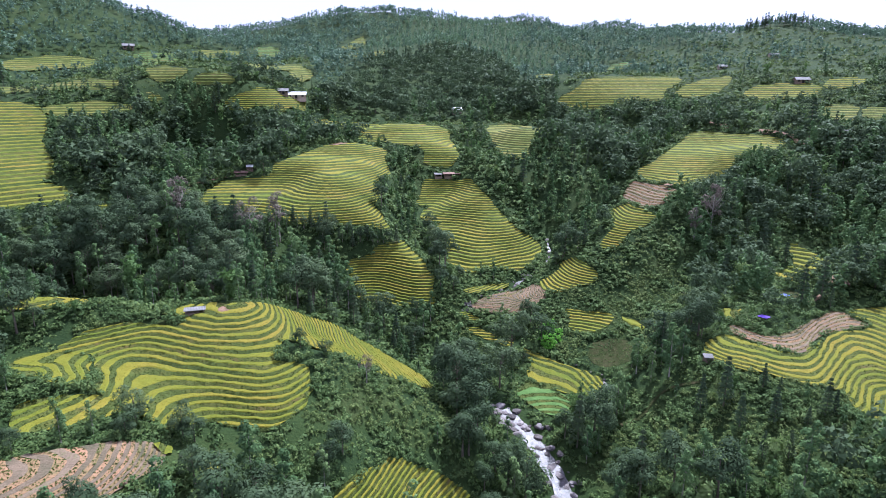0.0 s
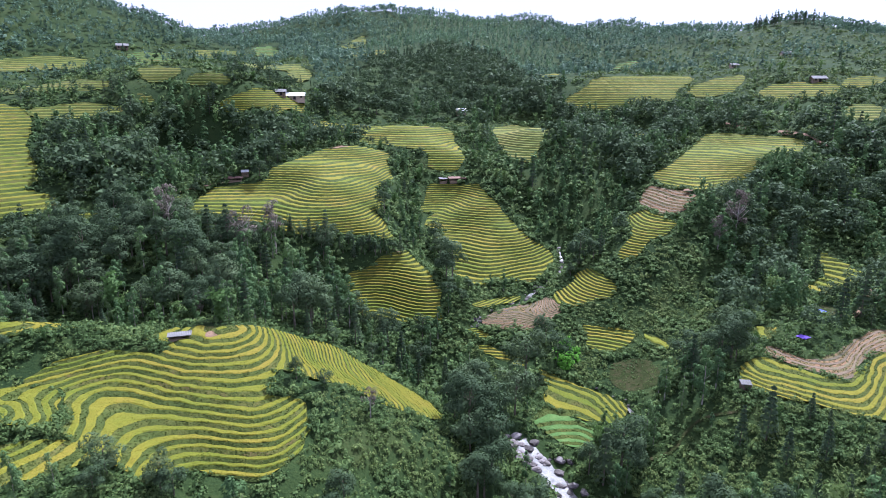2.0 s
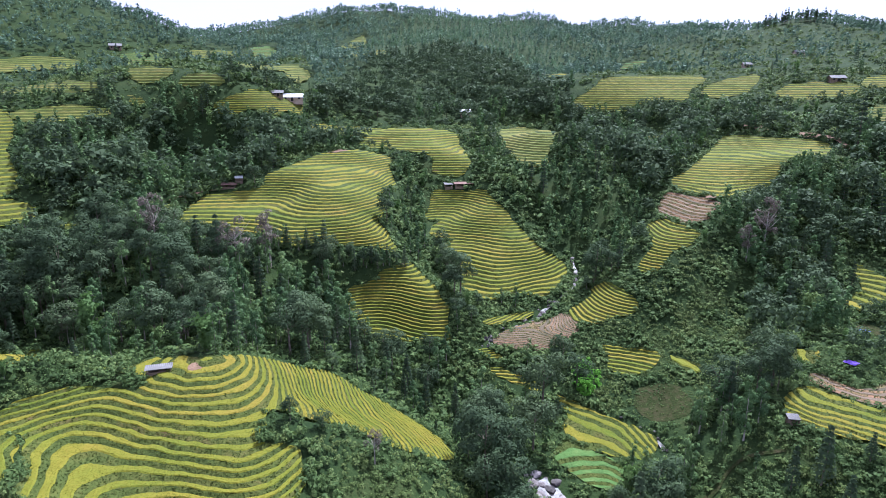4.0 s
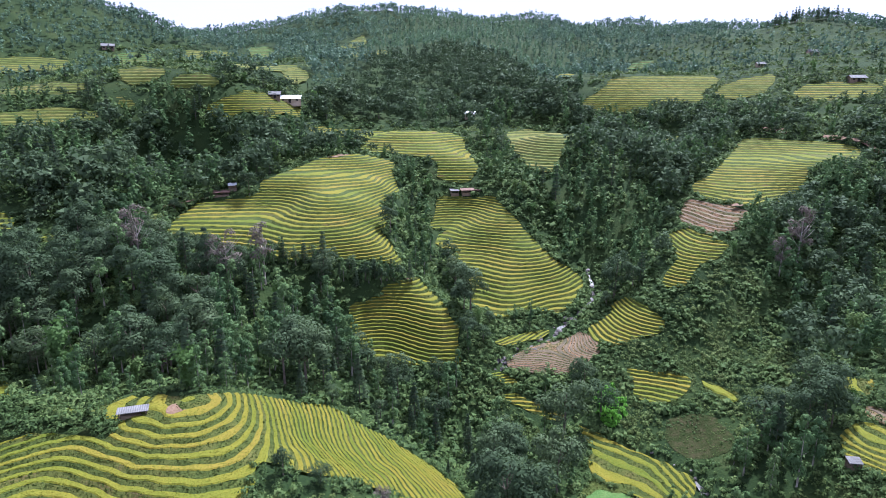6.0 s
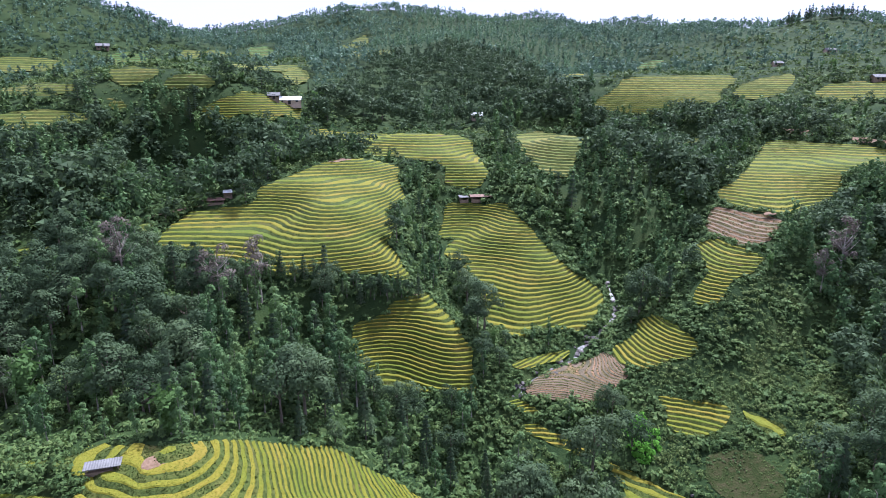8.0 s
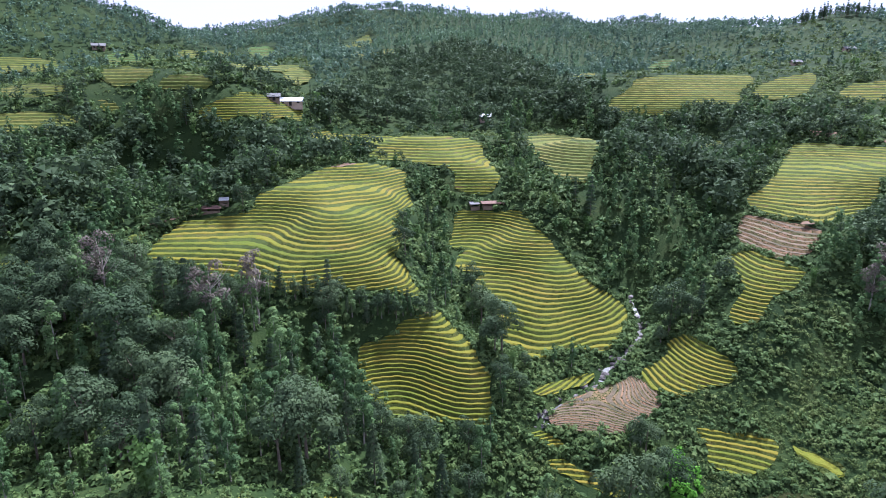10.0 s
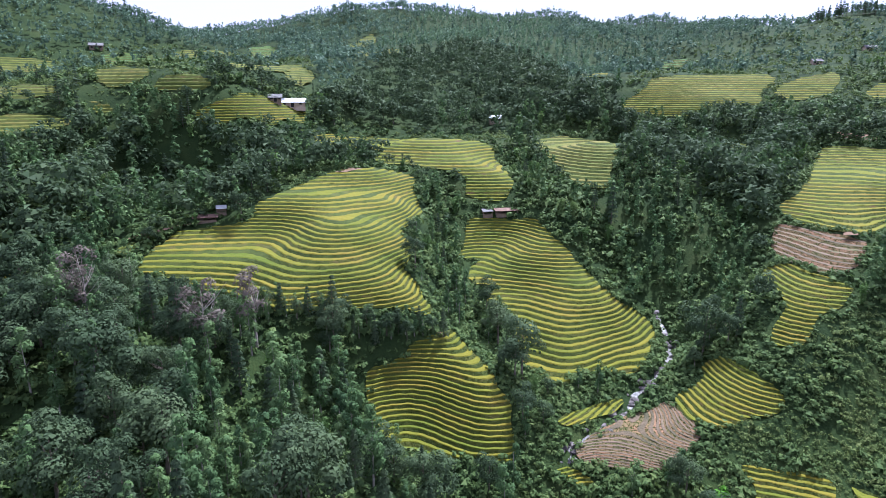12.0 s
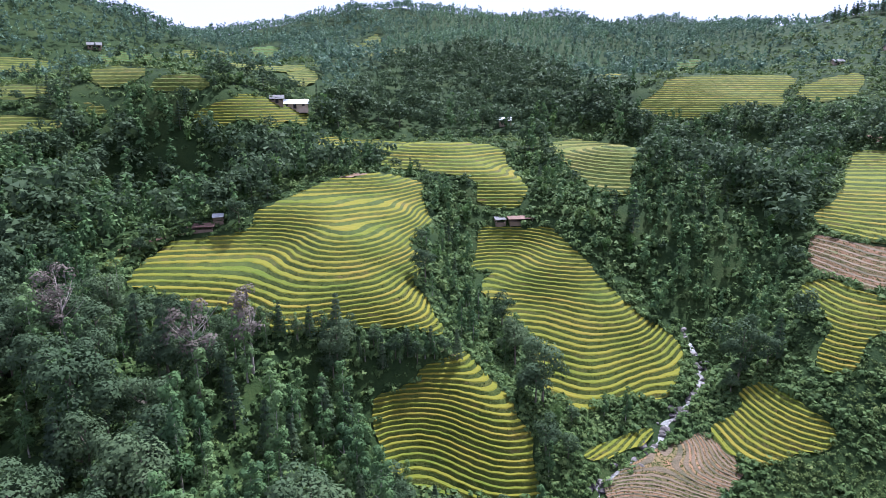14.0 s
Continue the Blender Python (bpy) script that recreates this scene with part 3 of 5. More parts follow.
    "corner": ("yellow", 0.7, [(138.2, 165.2), (139.3, 161.5), (140.5, 153.7), (139.7, 149.4), (131.8, 145.1), (123.5, 143.2), (121.5, 147.2), (123.5, 152.3), (128.1, 153.7), (131.4, 153.4), (134.8, 160.5)]),
    "west": ("yellow", 1.0, [(-146.6, 273.9), (-125.3, 272.6), (-119.7, 264.9), (-114.2, 254.7), (-111.8, 242.8), (-108.2, 237.1), (-101.8, 227.5), (-97.2, 217.7), (-100.7, 212.0), (-92.2, 211.2), (-87.4, 207.2), (-88.6, 201.4), (-94.3, 196.4), (-100.5, 190.2), (-106.6, 185.2)]),
    "west_b": ("dull", 1.0, [(-121.6, 273.6), (-103.4, 283.1), (-96.1, 284.4), (-90.3, 283.1), (-98.4, 273.5), (-111.4, 263.0), (-119.5, 263.2)]),
    "west_c": ("dull", 1.1, [(-181.5, 329.7), (-166.5, 329.7), (-151.1, 329.9), (-113.4, 310.9), (-97.9, 296.8), (-114.4, 292.9), (-149.2, 293.6), (-164.7, 297.3)]),
    "far_a": ("dull", 1.3, [(-97.8, 327.6), (-76.2, 315.4), (-72.6, 304.5), (-90.3, 299.8)]),
    "far_b": ("dull", 1.3, [(-71.2, 303.8), (-56.1, 305.5), (-49.7, 295.1), (-71.0, 295.7)]),
    "far_c": ("dull", 1.4, [(-57.4, 363.8), (-29.7, 409.7), (-24.6, 381.3), (-51.3, 342.2)]),
    "far_d": ("dull", 1.6, [(-6.0, 508.4), (35.6, 520.0), (33.6, 491.5), (-5.5, 463.2)]),
    "far_e": ("dull", 1.5, [(-116.2, 500.8), (-83.9, 519.8), (-77.8, 491.9), (-110.4, 473.3)]),
    "far_f": ("dull", 2.0, [(-10.6, 519.7), (15.1, 629.7), (19.0, 582.4), (12.8, 538.0)]),
    "far_g": ("yellow", 1.1, [(212.3, 305.8), (227.1, 310.6), (254.6, 297.9), (232.3, 277.6), (203.4, 289.5)]),
    "far_h": ("yellow", 1.1, [(266.3, 308.2), (283.7, 304.1), (266.6, 284.6), (245.0, 289.1)]),
    "far_i": ("dull", 1.0, [(225.8, 263.4), (242.0, 259.7), (223.7, 238.3), (214.8, 247.7)]),
    "far_j": ("dull", 1.0, [(239.4, 255.3), (252.8, 245.8), (238.0, 230.0), (226.4, 239.9)]),
    "small_a": ("dull", 1.0, [(135.0, 288.5), (146.5, 284.7), (140.6, 272.3), (132.7, 281.1)]),
    "front_bare": ("bare", 0.3, [(-43.8, 73.2), (-39.7, 75.5), (-33.5, 77.4), (-28.5, 79.4), (-25.5, 78.9), (-25.4, 74.5), (-26.8, 71.4), (-29.2, 68.6), (-29.0, 66.2), (-41.7, 64.5), (-45.7, 72.2)]),
    "front_a": ("yellow", 0.8, [(-27.8, 79.3), (-25.3, 79.7), (-24.3, 77.1), (-26.1, 77.4)]),
    "front_b": ("yellow", 0.8, [(-22.1, 78.5), (-19.5, 78.6), (-18.7, 76.3), (-19.5, 75.0), (-21.2, 76.0)]),
    "dome": ("yellow", 0.6, [(-3.7, 75.8), (1.2, 81.5), (7.0, 89.0), (13.0, 89.9), (17.0, 90.0), (20.9, 88.8), (15.8, 82.5), (-0.6, 73.8)]),
    "west_low": ("yellow", 0.9, [(-81.6, 203.1), (-78.2, 204.7), (-72.2, 204.9), (-73.3, 202.3), (-78.5, 200.4)]),
    "hut_flat": ("dull", 0.9, [(-57.7, 213.2), (-54.1, 217.8), (-52.7, 215.1), (-54.2, 211.0)]),
    "far_k": ("yellow", 1.5, [(121.0, 398.7), (131.4, 389.0), (126.1, 369.3), (114.2, 375.3)]),
    "high_c": ("green", 2.0, [(202.4, 471.7), (229.5, 481.0), (222.1, 463.7), (204.0, 459.1)]),
    "far_l": ("dull", 1.1, [(-94.5, 295.3), (-89.2, 297.0), (-80.3, 291.2), (-85.4, 288.7)]),
    "far_m": ("green", 1.6, [(-77.3, 543.1), (-59.9, 561.8), (-49.2, 499.1), (-64.9, 488.3)]),
    "far_n": ("dull", 1.2, [(-34.8, 378.4), (-23.6, 392.8), (-18.4, 360.8), (-28.2, 342.1)]),
    "far_o": ("dull", 1.3, [(-197.6, 394.3), (-181.1, 419.5), (-160.2, 433.3), (-151.2, 416.1), (-168.2, 394.4), (-188.6, 374.4)]),
    "far_p": ("green", 1.5, [(-148.4, 462.0), (-117.0, 485.9), (-80.4, 333.8), (-133.1, 433.2)]),
}
CROPS = {
    "yellow": (RICE, BANK, "ripe yellow-green rice terraces with grassy dark banks"),
    "dull": (RICE_SHADED, BANK, "dull green-yellow rice terraces on a far slope, shade put in the colour"),
    "bare": (STUBBLE, EARTH_BANK, "harvested brown terraces with pinkish earth and stubble"),
    "green": (VEGETABLE, BANK, "bright green vegetable terraces above the river"),
}
OUTLINES = {name: smooth_line(o, 1, True) for name, (crop, step, o) in FIELDS.items()}


def in_fields(x, y, grow=0.0):
    """Whether places lie in any field, or within some metres of one."""
    hit = np.zeros(np.shape(x), bool)
    for o in OUTLINES.values():
        near = (x > o[:, 0].min() - grow) & (x < o[:, 0].max() + grow) & (y > o[:, 1].min() - grow) & (y < o[:, 1].max() + grow)
        if near.any():
            hit[near] |= inside(x[near], y[near], o) < grow
    return hit


def clip(tri, k, level, sign):
    """The parts of triangles whose k-th value lies above (sign 1) or below (-1) a level."""
    s = sign * (tri[:, :, k] - level)
    ok = s >= 0
    count = ok.sum(1)
    out = [tri[count == 3]]
    for inner, lone in ((1, True), (2, False)):
        pick = count == inner
        if not pick.any():
            continue
        t, v, o = tri[pick], s[pick], ok[pick]
        first = np.argmax(o if lone else ~o, axis=1)
        order = (first[:, None] + np.arange(3)) % 3
        rows = np.arange(len(t))[:, None]
        t, v = t[rows, order], v[rows, order]
        a, b, c = t[:, 0], t[:, 1], t[:, 2]
        ab = a + (b - a) * (v[:, 0] / (v[:, 0] - v[:, 1]))[:, None]
        ac = a + (c - a) * (v[:, 0] / (v[:, 0] - v[:, 2]))[:, None]
        if lone:
            out.append(np.stack([a, ab, ac], 1))
        else:
            out += [np.stack([ab, b, c], 1), np.stack([ab, c, ac], 1)]
    return np.concatenate(out)


def soup(name, tri, mat, parent):
    """A mesh object from loose triangles, with shared corners."""
    v, index = np.unique(tri.reshape(-1, 3).round(2), axis=0, return_inverse=True)
    f = index.reshape(-1, 3)
    f = f[(f[:, 0] != f[:, 1]) & (f[:, 1] != f[:, 2]) & (f[:, 0] != f[:, 2])]
    if len(f) == 0:
        return
    # Each separate piece is a bed or bank of its own.
    mark = np.arange(len(v))
    while True:
        least = mark[f].min(1)
        then = mark.copy()
        np.minimum.at(then, f.ravel(), np.repeat(least, 3))
        then = then[then]
        if (then == mark).all():
            break
        mark = then
    owner = mark[f[:, 0]]
    for own in np.unique(owner):
        g = f[owner == own]
        used, local = np.unique(g, return_inverse=True)
        e1, e2 = v[g[:, 1]] - v[g[:, 0]], v[g[:, 2]] - v[g[:, 0]]
        if np.linalg.norm(np.cross(e1, e2), axis=1).sum() > 1.6:
            mesh_object(name, v[used], local.reshape(-1, 3), mat, parent)


BANK_FACES, BED_FACES = [], []


def field(name, crop, step, outline, seed):
    """Terraces along the contours of the land: for each step a bed of crop and the bank that rises behind it."""
    top, bank, label = CROPS[crop]
    lo, hi = outline.min(0), outline.max(0)
    far = lo[1] > 235
    cell = 2.2 if far else 0.9
    xs, ys = np.arange(lo[0] - cell, hi[0] + 2 * cell, cell), np.arange(lo[1] - cell, hi[1] + 2 * cell, cell)
    gx, gy = np.meshgrid(xs, ys, indexing="ij")
    close = lo[1] < 135
    h = land(gx, gy) + step * (0.10 * ripple(gx, gy, 26, seed) + (0.22 if close else 0.12) * ripple(gx, gy, 6, seed + 50))
    d = inside(gx, gy, outline) + (1.6 if far else 0.5) * ripple(gx, gy, 16 if far else 7, seed + 9)
    g = np.stack([gx, gy, h, d], -1)
    a, b, c, e = g[:-1, :-1].reshape(-1, 4), g[1:, :-1].reshape(-1, 4), g[1:, 1:].reshape(-1, 4), g[:-1, 1:].reshape(-1, 4)
    tri = np.concatenate([np.stack([a, b, c], 1), np.stack([a, c, e], 1)])
    tri = clip(tri, 3, 0.0, -1)
    if len(tri) == 0:
        return
    thing = new("rice_terraces" if crop in ("yellow", "dull") else "field_terraces")
    tagged(thing, label, "terraced field", "terraced fields of the valley")
    low, high = tri[:, :, 2].min(1), tri[:, :, 2].max(1)
    share, lip, tall = (0.64 if far else 0.56 if close else 0.61), 0.10, (0.06 if crop == "bare" else 0.24 * step)
    for k in range(int(low.min() // step), int(high.max() // step) + 1):
        base = k * step
        band = tri[(high >= base) & (low <= base + step)]
        bed = clip(clip(band, 2, base, 1), 2, base + share * step, -1)
        rise = clip(clip(band, 2, base + share * step, 1), 2, base + step, -1)
        flat = base + 0.5 * step
        lean = (0.25 if far else 0.12) * share * step
        if len(bed):
            pieces = np.concatenate([clip(bed, 2, base + lip * step, -1), clip(bed, 2, base + lip * step, 1)])
            q = pieces[:, :, :3].copy()
            u = np.clip((q[:, :, 2] - base) / (lip * step), 0, 1)
            q[:, :, 2] = flat + tall * u + lean * ((q[:, :, 2] - base) / (share * step) - 0.5) + 0.10 * ripple(q[:, :, 0], q[:, :, 1], 3.1, 5)
            soup("crop_bed", q, top, thing)
            if not far and crop == "yellow":
                BED_FACES.append(q)
        if len(rise):
            q = rise[:, :, :3].copy()
            u = (q[:, :, 2] - base - share * step) / ((1 - share) * step)
            q[:, :, 2] = flat + 0.05 + lean / 2 + u * (step - lean - 0.05)
            soup("bank", q, bank, thing)
            if not far:
                BANK_FACES.append(q)


# ---- the ground: one sheet to the horizon ----
def spaced(lo, hi, cell, out, growth):
    inner = np.arange(lo, hi + cell, cell)
    before, after, s = [], [], cell
    while sum(before) < out:
        s *= growth
        before.append(s)
    after = before
    return np.concatenate([lo - np.cumsum(before)[::-1], inner, inner[-1] + np.cumsum(after)])


def build_ground():
    xs, ys = spaced(-120, 240, 2.0, 3200, 1.07), spaced(56, 320, 2.0, 3200, 1.07)
    gx, gy = np.meshgrid(xs, ys, indexing="ij")
    z = land(gx, gy) + channel(gx, gy)
    clear = np.full(gx.shape, 99.0)
    for o in OUTLINES.values():
        near = (gx > o[:, 0].min() - 9) & (gx < o[:, 0].max() + 9) & (gy > o[:, 1].min() - 9) & (gy < o[:, 1].max() + 9)
        if near.any():
            clear[near] = np.minimum(clear[near], inside(gx[near], gy[near], o))
    z = z + uneven(gx, gy) * np.clip((clear - 1.0) / 7.0, 0, 1)
    for o in OUTLINES.values():
        near = (gx > o[:, 0].min()) & (gx < o[:, 0].max()) & (gy > o[:, 1].min()) & (gy < o[:, 1].max())
        if near.any():
            d = inside(gx[near], gy[near], o)
            z[near] -= 2.6 * np.clip((-d - 0.7) / 2.0, 0, 1)
    n, m = gx.shape
    i = np.arange(n * m).reshape(n, m)
    faces = np.stack([i[:-1, :-1], i[1:, :-1], i[1:, 1:], i[:-1, 1:]], -1).reshape(-1, 4)
    ob = mesh_object("ground", np.stack([gx, gy, z], -1).reshape(-1, 3), faces, GROUND, smooth=True)
    tagged(ob, "green grassy mountain slopes with patches of earth", "ground", kind="structure")


build_ground()
for name, (crop, step, o) in FIELDS.items():
    field(name, crop, step, OUTLINES[name], 11)


def build_stream(name, line, wide, label):
    p = smooth_line(STREAM_LINES[name], 1)
    run = np.gradient(p, axis=0)
    run /= np.linalg.norm(run, axis=1)[:, None] + 1e-9
    side = np.stack([run[:, 1], -run[:, 0]], 1)
    across = np.linspace(-1, 1, 7)
    w = wide * (0.55 + 0.18 * ripple(p[:, 0], p[:, 1], 8, 8))
    q = p[:, None, :] + side[:, None, :] * (across[None, :, None] * w[:, None, None])
    mid = land(p[:, 0], p[:, 1]) + channel(p[:, 0], p[:, 1])
    z = np.repeat((mid + 0.35)[:, None], 7, 1) + 0.12 * ripple(q[..., 0], q[..., 1], 2.0, 12)
    i = np.arange(len(p) * 7).reshape(len(p), 7)
    faces = np.stack([i[:-1, :-1], i[1:, :-1], i[1:, 1:], i[:-1, 1:]], -1).reshape(-1, 4)
    ob = mesh_object("water", np.concatenate([q, z[..., None]], -1).reshape(-1, 3), faces, WATER, smooth=True)
    tagged(ob, label, "stream", kind="structure")


build_stream("stream", *STREAMS["stream"], "white mountain stream tumbling over pale stones")
build_stream("lower_stream", *STREAMS["lower_stream"], "narrow pale stream beside the yellow terraces")
build_stream("river", *STREAMS["river"], "foaming white river between dark bushes")


# ---- plants ----
def blades(centres, normals, size, rng, soft=None):
    """Leaf sprays: one three-cornered blade at each place, shaded as its clump is."""
    n = len(centres)
    normals = normals / (np.linalg.norm(normals, axis=1)[:, None] + 1e-9)
    t = np.cross(normals, rng.normal(size=(n, 3)))
    t /= np.linalg.norm(t, axis=1)[:, None] + 1e-9
    b = np.cross(normals, t)
    s = (size * rng.uniform(0.65, 1.35, n))[:, None]
    w = rng.uniform(-0.45, 0.45, n)[:, None]
    v = np.stack([centres + t * s, centres - t * s * 0.55 + b * s * (0.75 + w), centres - t * s * 0.55 - b * s * (0.75 - w)], 1)
    soft = normals if soft is None else soft
    soft = soft / (np.linalg.norm(soft, axis=1)[:, None] + 1e-9)
    return v.reshape(-1, 3), np.arange(3 * n).reshape(n, 3), np.repeat(soft, 3, 0)


def blobs(rng, lumps, leaves, size):
    """Leaves on the skins of lumps (x, y, z, radius, flatness)."""
    lumps = np.array(lumps)
    weight = lumps[:, 3] ** 2
    pick = rng.choice(len(lumps), leaves, p=weight / weight.sum())
    way = rng.normal(size=(leaves, 3))
    way /= np.linalg.norm(way, axis=1)[:, None]
    way[:, 2] = np.where(way[:, 2] < -0.35, -way[:, 2], way[:, 2])
    r = lumps[pick, 3] * rng.uniform(0.72, 1.08, leaves)
    c = lumps[pick, :3] + way * r[:, None] * np.stack([np.ones(leaves), np.ones(leaves), lumps[pick, 4]], 1)
    return blades(c, way + rng.normal(size=way.shape) * 0.30 + np.array((0, 0, 0.4)), np.full(leaves, size), rng, way + rng.normal(size=way.shape) * 0.16 + np.array((0, 0, 0.12)))


def broad_crown(rng, leaves, size):
    lumps = [(0, 0, 6.2, 2.7, 0.95)]
    for k in range(10):
        a, u = rng.uniform(0, 6.28), rng.uniform(-1, 1)
        r = 3.1 * math.sqrt(1 - 0.7 * u * u) * rng.uniform(0.7, 1.05)
        lumps.append((r * math.cos(a), r * math.sin(a), 6.3 + 2.7 * u, rng.uniform(1.1, 1.9), 0.8))
    return blobs(rng, lumps, leaves, size)


def slim_crown(rng, leaves, size):
    lumps = []
    for k in range(11):
        u = k / 10
        r, a = (0.3 + 1.25 * math.sin(math.pi * (0.18 + 0.72 * u))) * rng.uniform(0.5, 1.0), rng.uniform(0, 6.28)
        lumps.append((r * 0.75 * math.cos(a), r * 0.75 * math.sin(a), 2.4 + 7.8 * u, rng.uniform(0.75, 1.15) * (1.1 - 0.45 * u), 1.15))
    return blobs(rng, lumps, leaves, size)


def needle_crown(rng, leaves, size):
    u = rng.uniform(0, 1, leaves) ** 0.75
    tier = np.floor(u * 9) / 9
    a = rng.uniform(0, 6.28, leaves)
    r = (0.12 + 1.95 * (1 - tier)) * rng.uniform(0.45, 1.05, leaves)
    c = np.stack([r * np.cos(a), r * np.sin(a), 1.3 + 9.4 * tier + 0.55 * (1 - r / 2.1) + rng.uniform(-0.15, 0.15, leaves)], 1)
    nrm = np.stack([np.cos(a) * 0.7, np.sin(a) * 0.7, np.full(leaves, 0.8)], 1) + rng.normal(size=(leaves, 3)) * 0.3
    soft = np.stack([np.cos(a), np.sin(a), np.full(leaves, 0.45)], 1) + rng.normal(size=(leaves, 3)) * 0.15
    return blades(c, nrm, np.full(leaves, size), rng, soft)


def cane_crown(rng, leaves, size):
    k = rng.randint(0, 16, leaves)
    lean = rng.uniform(0, 6.28, 16)
    bow = rng.uniform(0.5, 2.3, 16)
    tall = rng.uniform(6.5, 10.0, 16)
    u = rng.uniform(0.12, 1.0, leaves)
    out = bow[k] * u ** 2.2
    c = np.stack([out * np.cos(lean[k]), out * np.sin(lean[k]), tall[k] * (u - 0.28 * u ** 3)], 1) + rng.normal(size=(leaves, 3)) * 0.38
    nrm = np.stack([np.cos(lean[k]), np.sin(lean[k]), np.full(leaves, 0.7)], 1) + rng.normal(size=(leaves, 3)) * 0.5
    return blades(c, nrm, np.full(leaves, size), rng)


def bare_crown(rng, leaves, size):
    lumps = []
    for k in range(14):
        u, a = k / 13, rng.uniform(0, 6.28)
        r = 2.4 * math.sin(math.pi * (0.15 + 0.72 * u)) * rng.uniform(0.35, 1.0)
        lumps.append((r * math.cos(a), r * math.sin(a), 4.4 + 5.2 * u, rng.uniform(0.7, 1.15), 1.0))
    return blobs(rng, lumps, leaves, size)


def shrub_crown(rng, leaves, size):
    lumps = [(rng.uniform(-0.5, 0.5), rng.uniform(-0.5, 0.5), rng.uniform(0.2, 0.6), rng.uniform(0.45, 0.75), 0.8) for k in range(4)]
    return blobs(rng, lumps, leaves, size)


def stem(rng, height, radius, limbs, spread):
    """A tapered, slightly bent trunk with limbs; quads."""
    verts, faces = [], []

    def tube(points, radii, sides):
        base = len(verts)
        for (px, py, pz), r in zip(points, radii):
            for s in range(sides):
                a = 6.2832 * s / sides
                verts.append((px + r * math.cos(a), py + r * math.sin(a), pz))
        for i in range(len(points) - 1):
            for s in range(sides):
                faces.append((base + i * sides + s, base + i * sides + (s + 1) % sides, base + (i + 1) * sides + (s + 1) % sides, base + (i + 1) * sides + s))

    bx, by = rng.uniform(-0.35, 0.35), rng.uniform(-0.35, 0.35)
    spine = [(bx * (h * 2) ** 2 * 0.25, by * (h * 2) ** 2 * 0.25, height * h - 0.6 * (h == 0)) for h in (0, 0.3, 0.6, 1.0)]
    tube(spine, (radius * 1.25, radius * 0.85, radius * 0.6, radius * 0.15), 6)
    for k in range(limbs):
        u = rng.uniform(0.4, 0.85)
        a, ln = rng.uniform(0, 6.28), spread * rng.uniform(0.6, 1.0)
        sx, sy, sz = bx * (u * 2) ** 2 * 0.25, by * (u * 2) ** 2 * 0.25, height * u
        tube([(sx, sy, sz), (sx + ln * 0.5 * math.cos(a), sy + ln * 0.5 * math.sin(a), sz + ln * 0.45), (sx + ln * math.cos(a), sy + ln * math.sin(a), sz + ln * 1.1)], (radius * 0.45, radius * 0.3, radius * 0.08), 4)
    return np.array(verts), np.array(faces)


KINDS = {
    "broadleaf_tree": (broad_crown, 1800, 0.225, L_BROAD, S_BROAD, (7.5, 0.20, 5, 2.6), BARK, "dark green rounded broadleaf tree on the wooded slope", "crown"),
    "slender_tree": (slim_crown, 1000, 0.215, L_SLIM, S_SLIM, (9.0, 0.13, 2, 1.0), PALE_BARK, "slender light green tree in a dense stand", "crown"),
    "conifer_tree": (needle_crown, 640, 0.33, L_NEEDLE, S_NEEDLE, (10.2, 0.15, 0, 1.0), BARK, "dark pointed conifer with drooping tiers", "crown"),
    "bamboo_clump": (cane_crown, 800, 0.32, L_CANE, S_CANE, (6.0, 0.10, 6, 2.2), PALE_BARK, "pale green arching bamboo clump", "plumes"),
    "bare_tree": (bare_crown, 1000, 0.17, L_TWIG, L_TWIG, (8.0, 0.17, 9, 2.9), PALE_BARK, "nearly bare tree with greyish brown twigs", "twig_crown"),
}
MODELS = {}
for number, (kind, (shape, leaves, size, near_mat, far_mat, trunk, bark, label, crown_name)) in enumerate(KINDS.items()):
    MODELS[kind] = []
    for v in range(4):
        rng = np.random.RandomState(100 * number + v)
        stock = new(kind)
        tv, tf = stem(rng, *trunk)
        mesh_object("trunk", tv, tf, bark, stock)
        cv, cf, cn = shape(rng, leaves, size)
        mesh_object(crown_name, cv, cf, near_mat, stock, smooth=True, normals=cn)
        tagged(stock, label, "tree" if "tree" in kind else "bamboo", kind.replace("_", " ") + "s of the valley")
        MODELS[kind].append(stock)

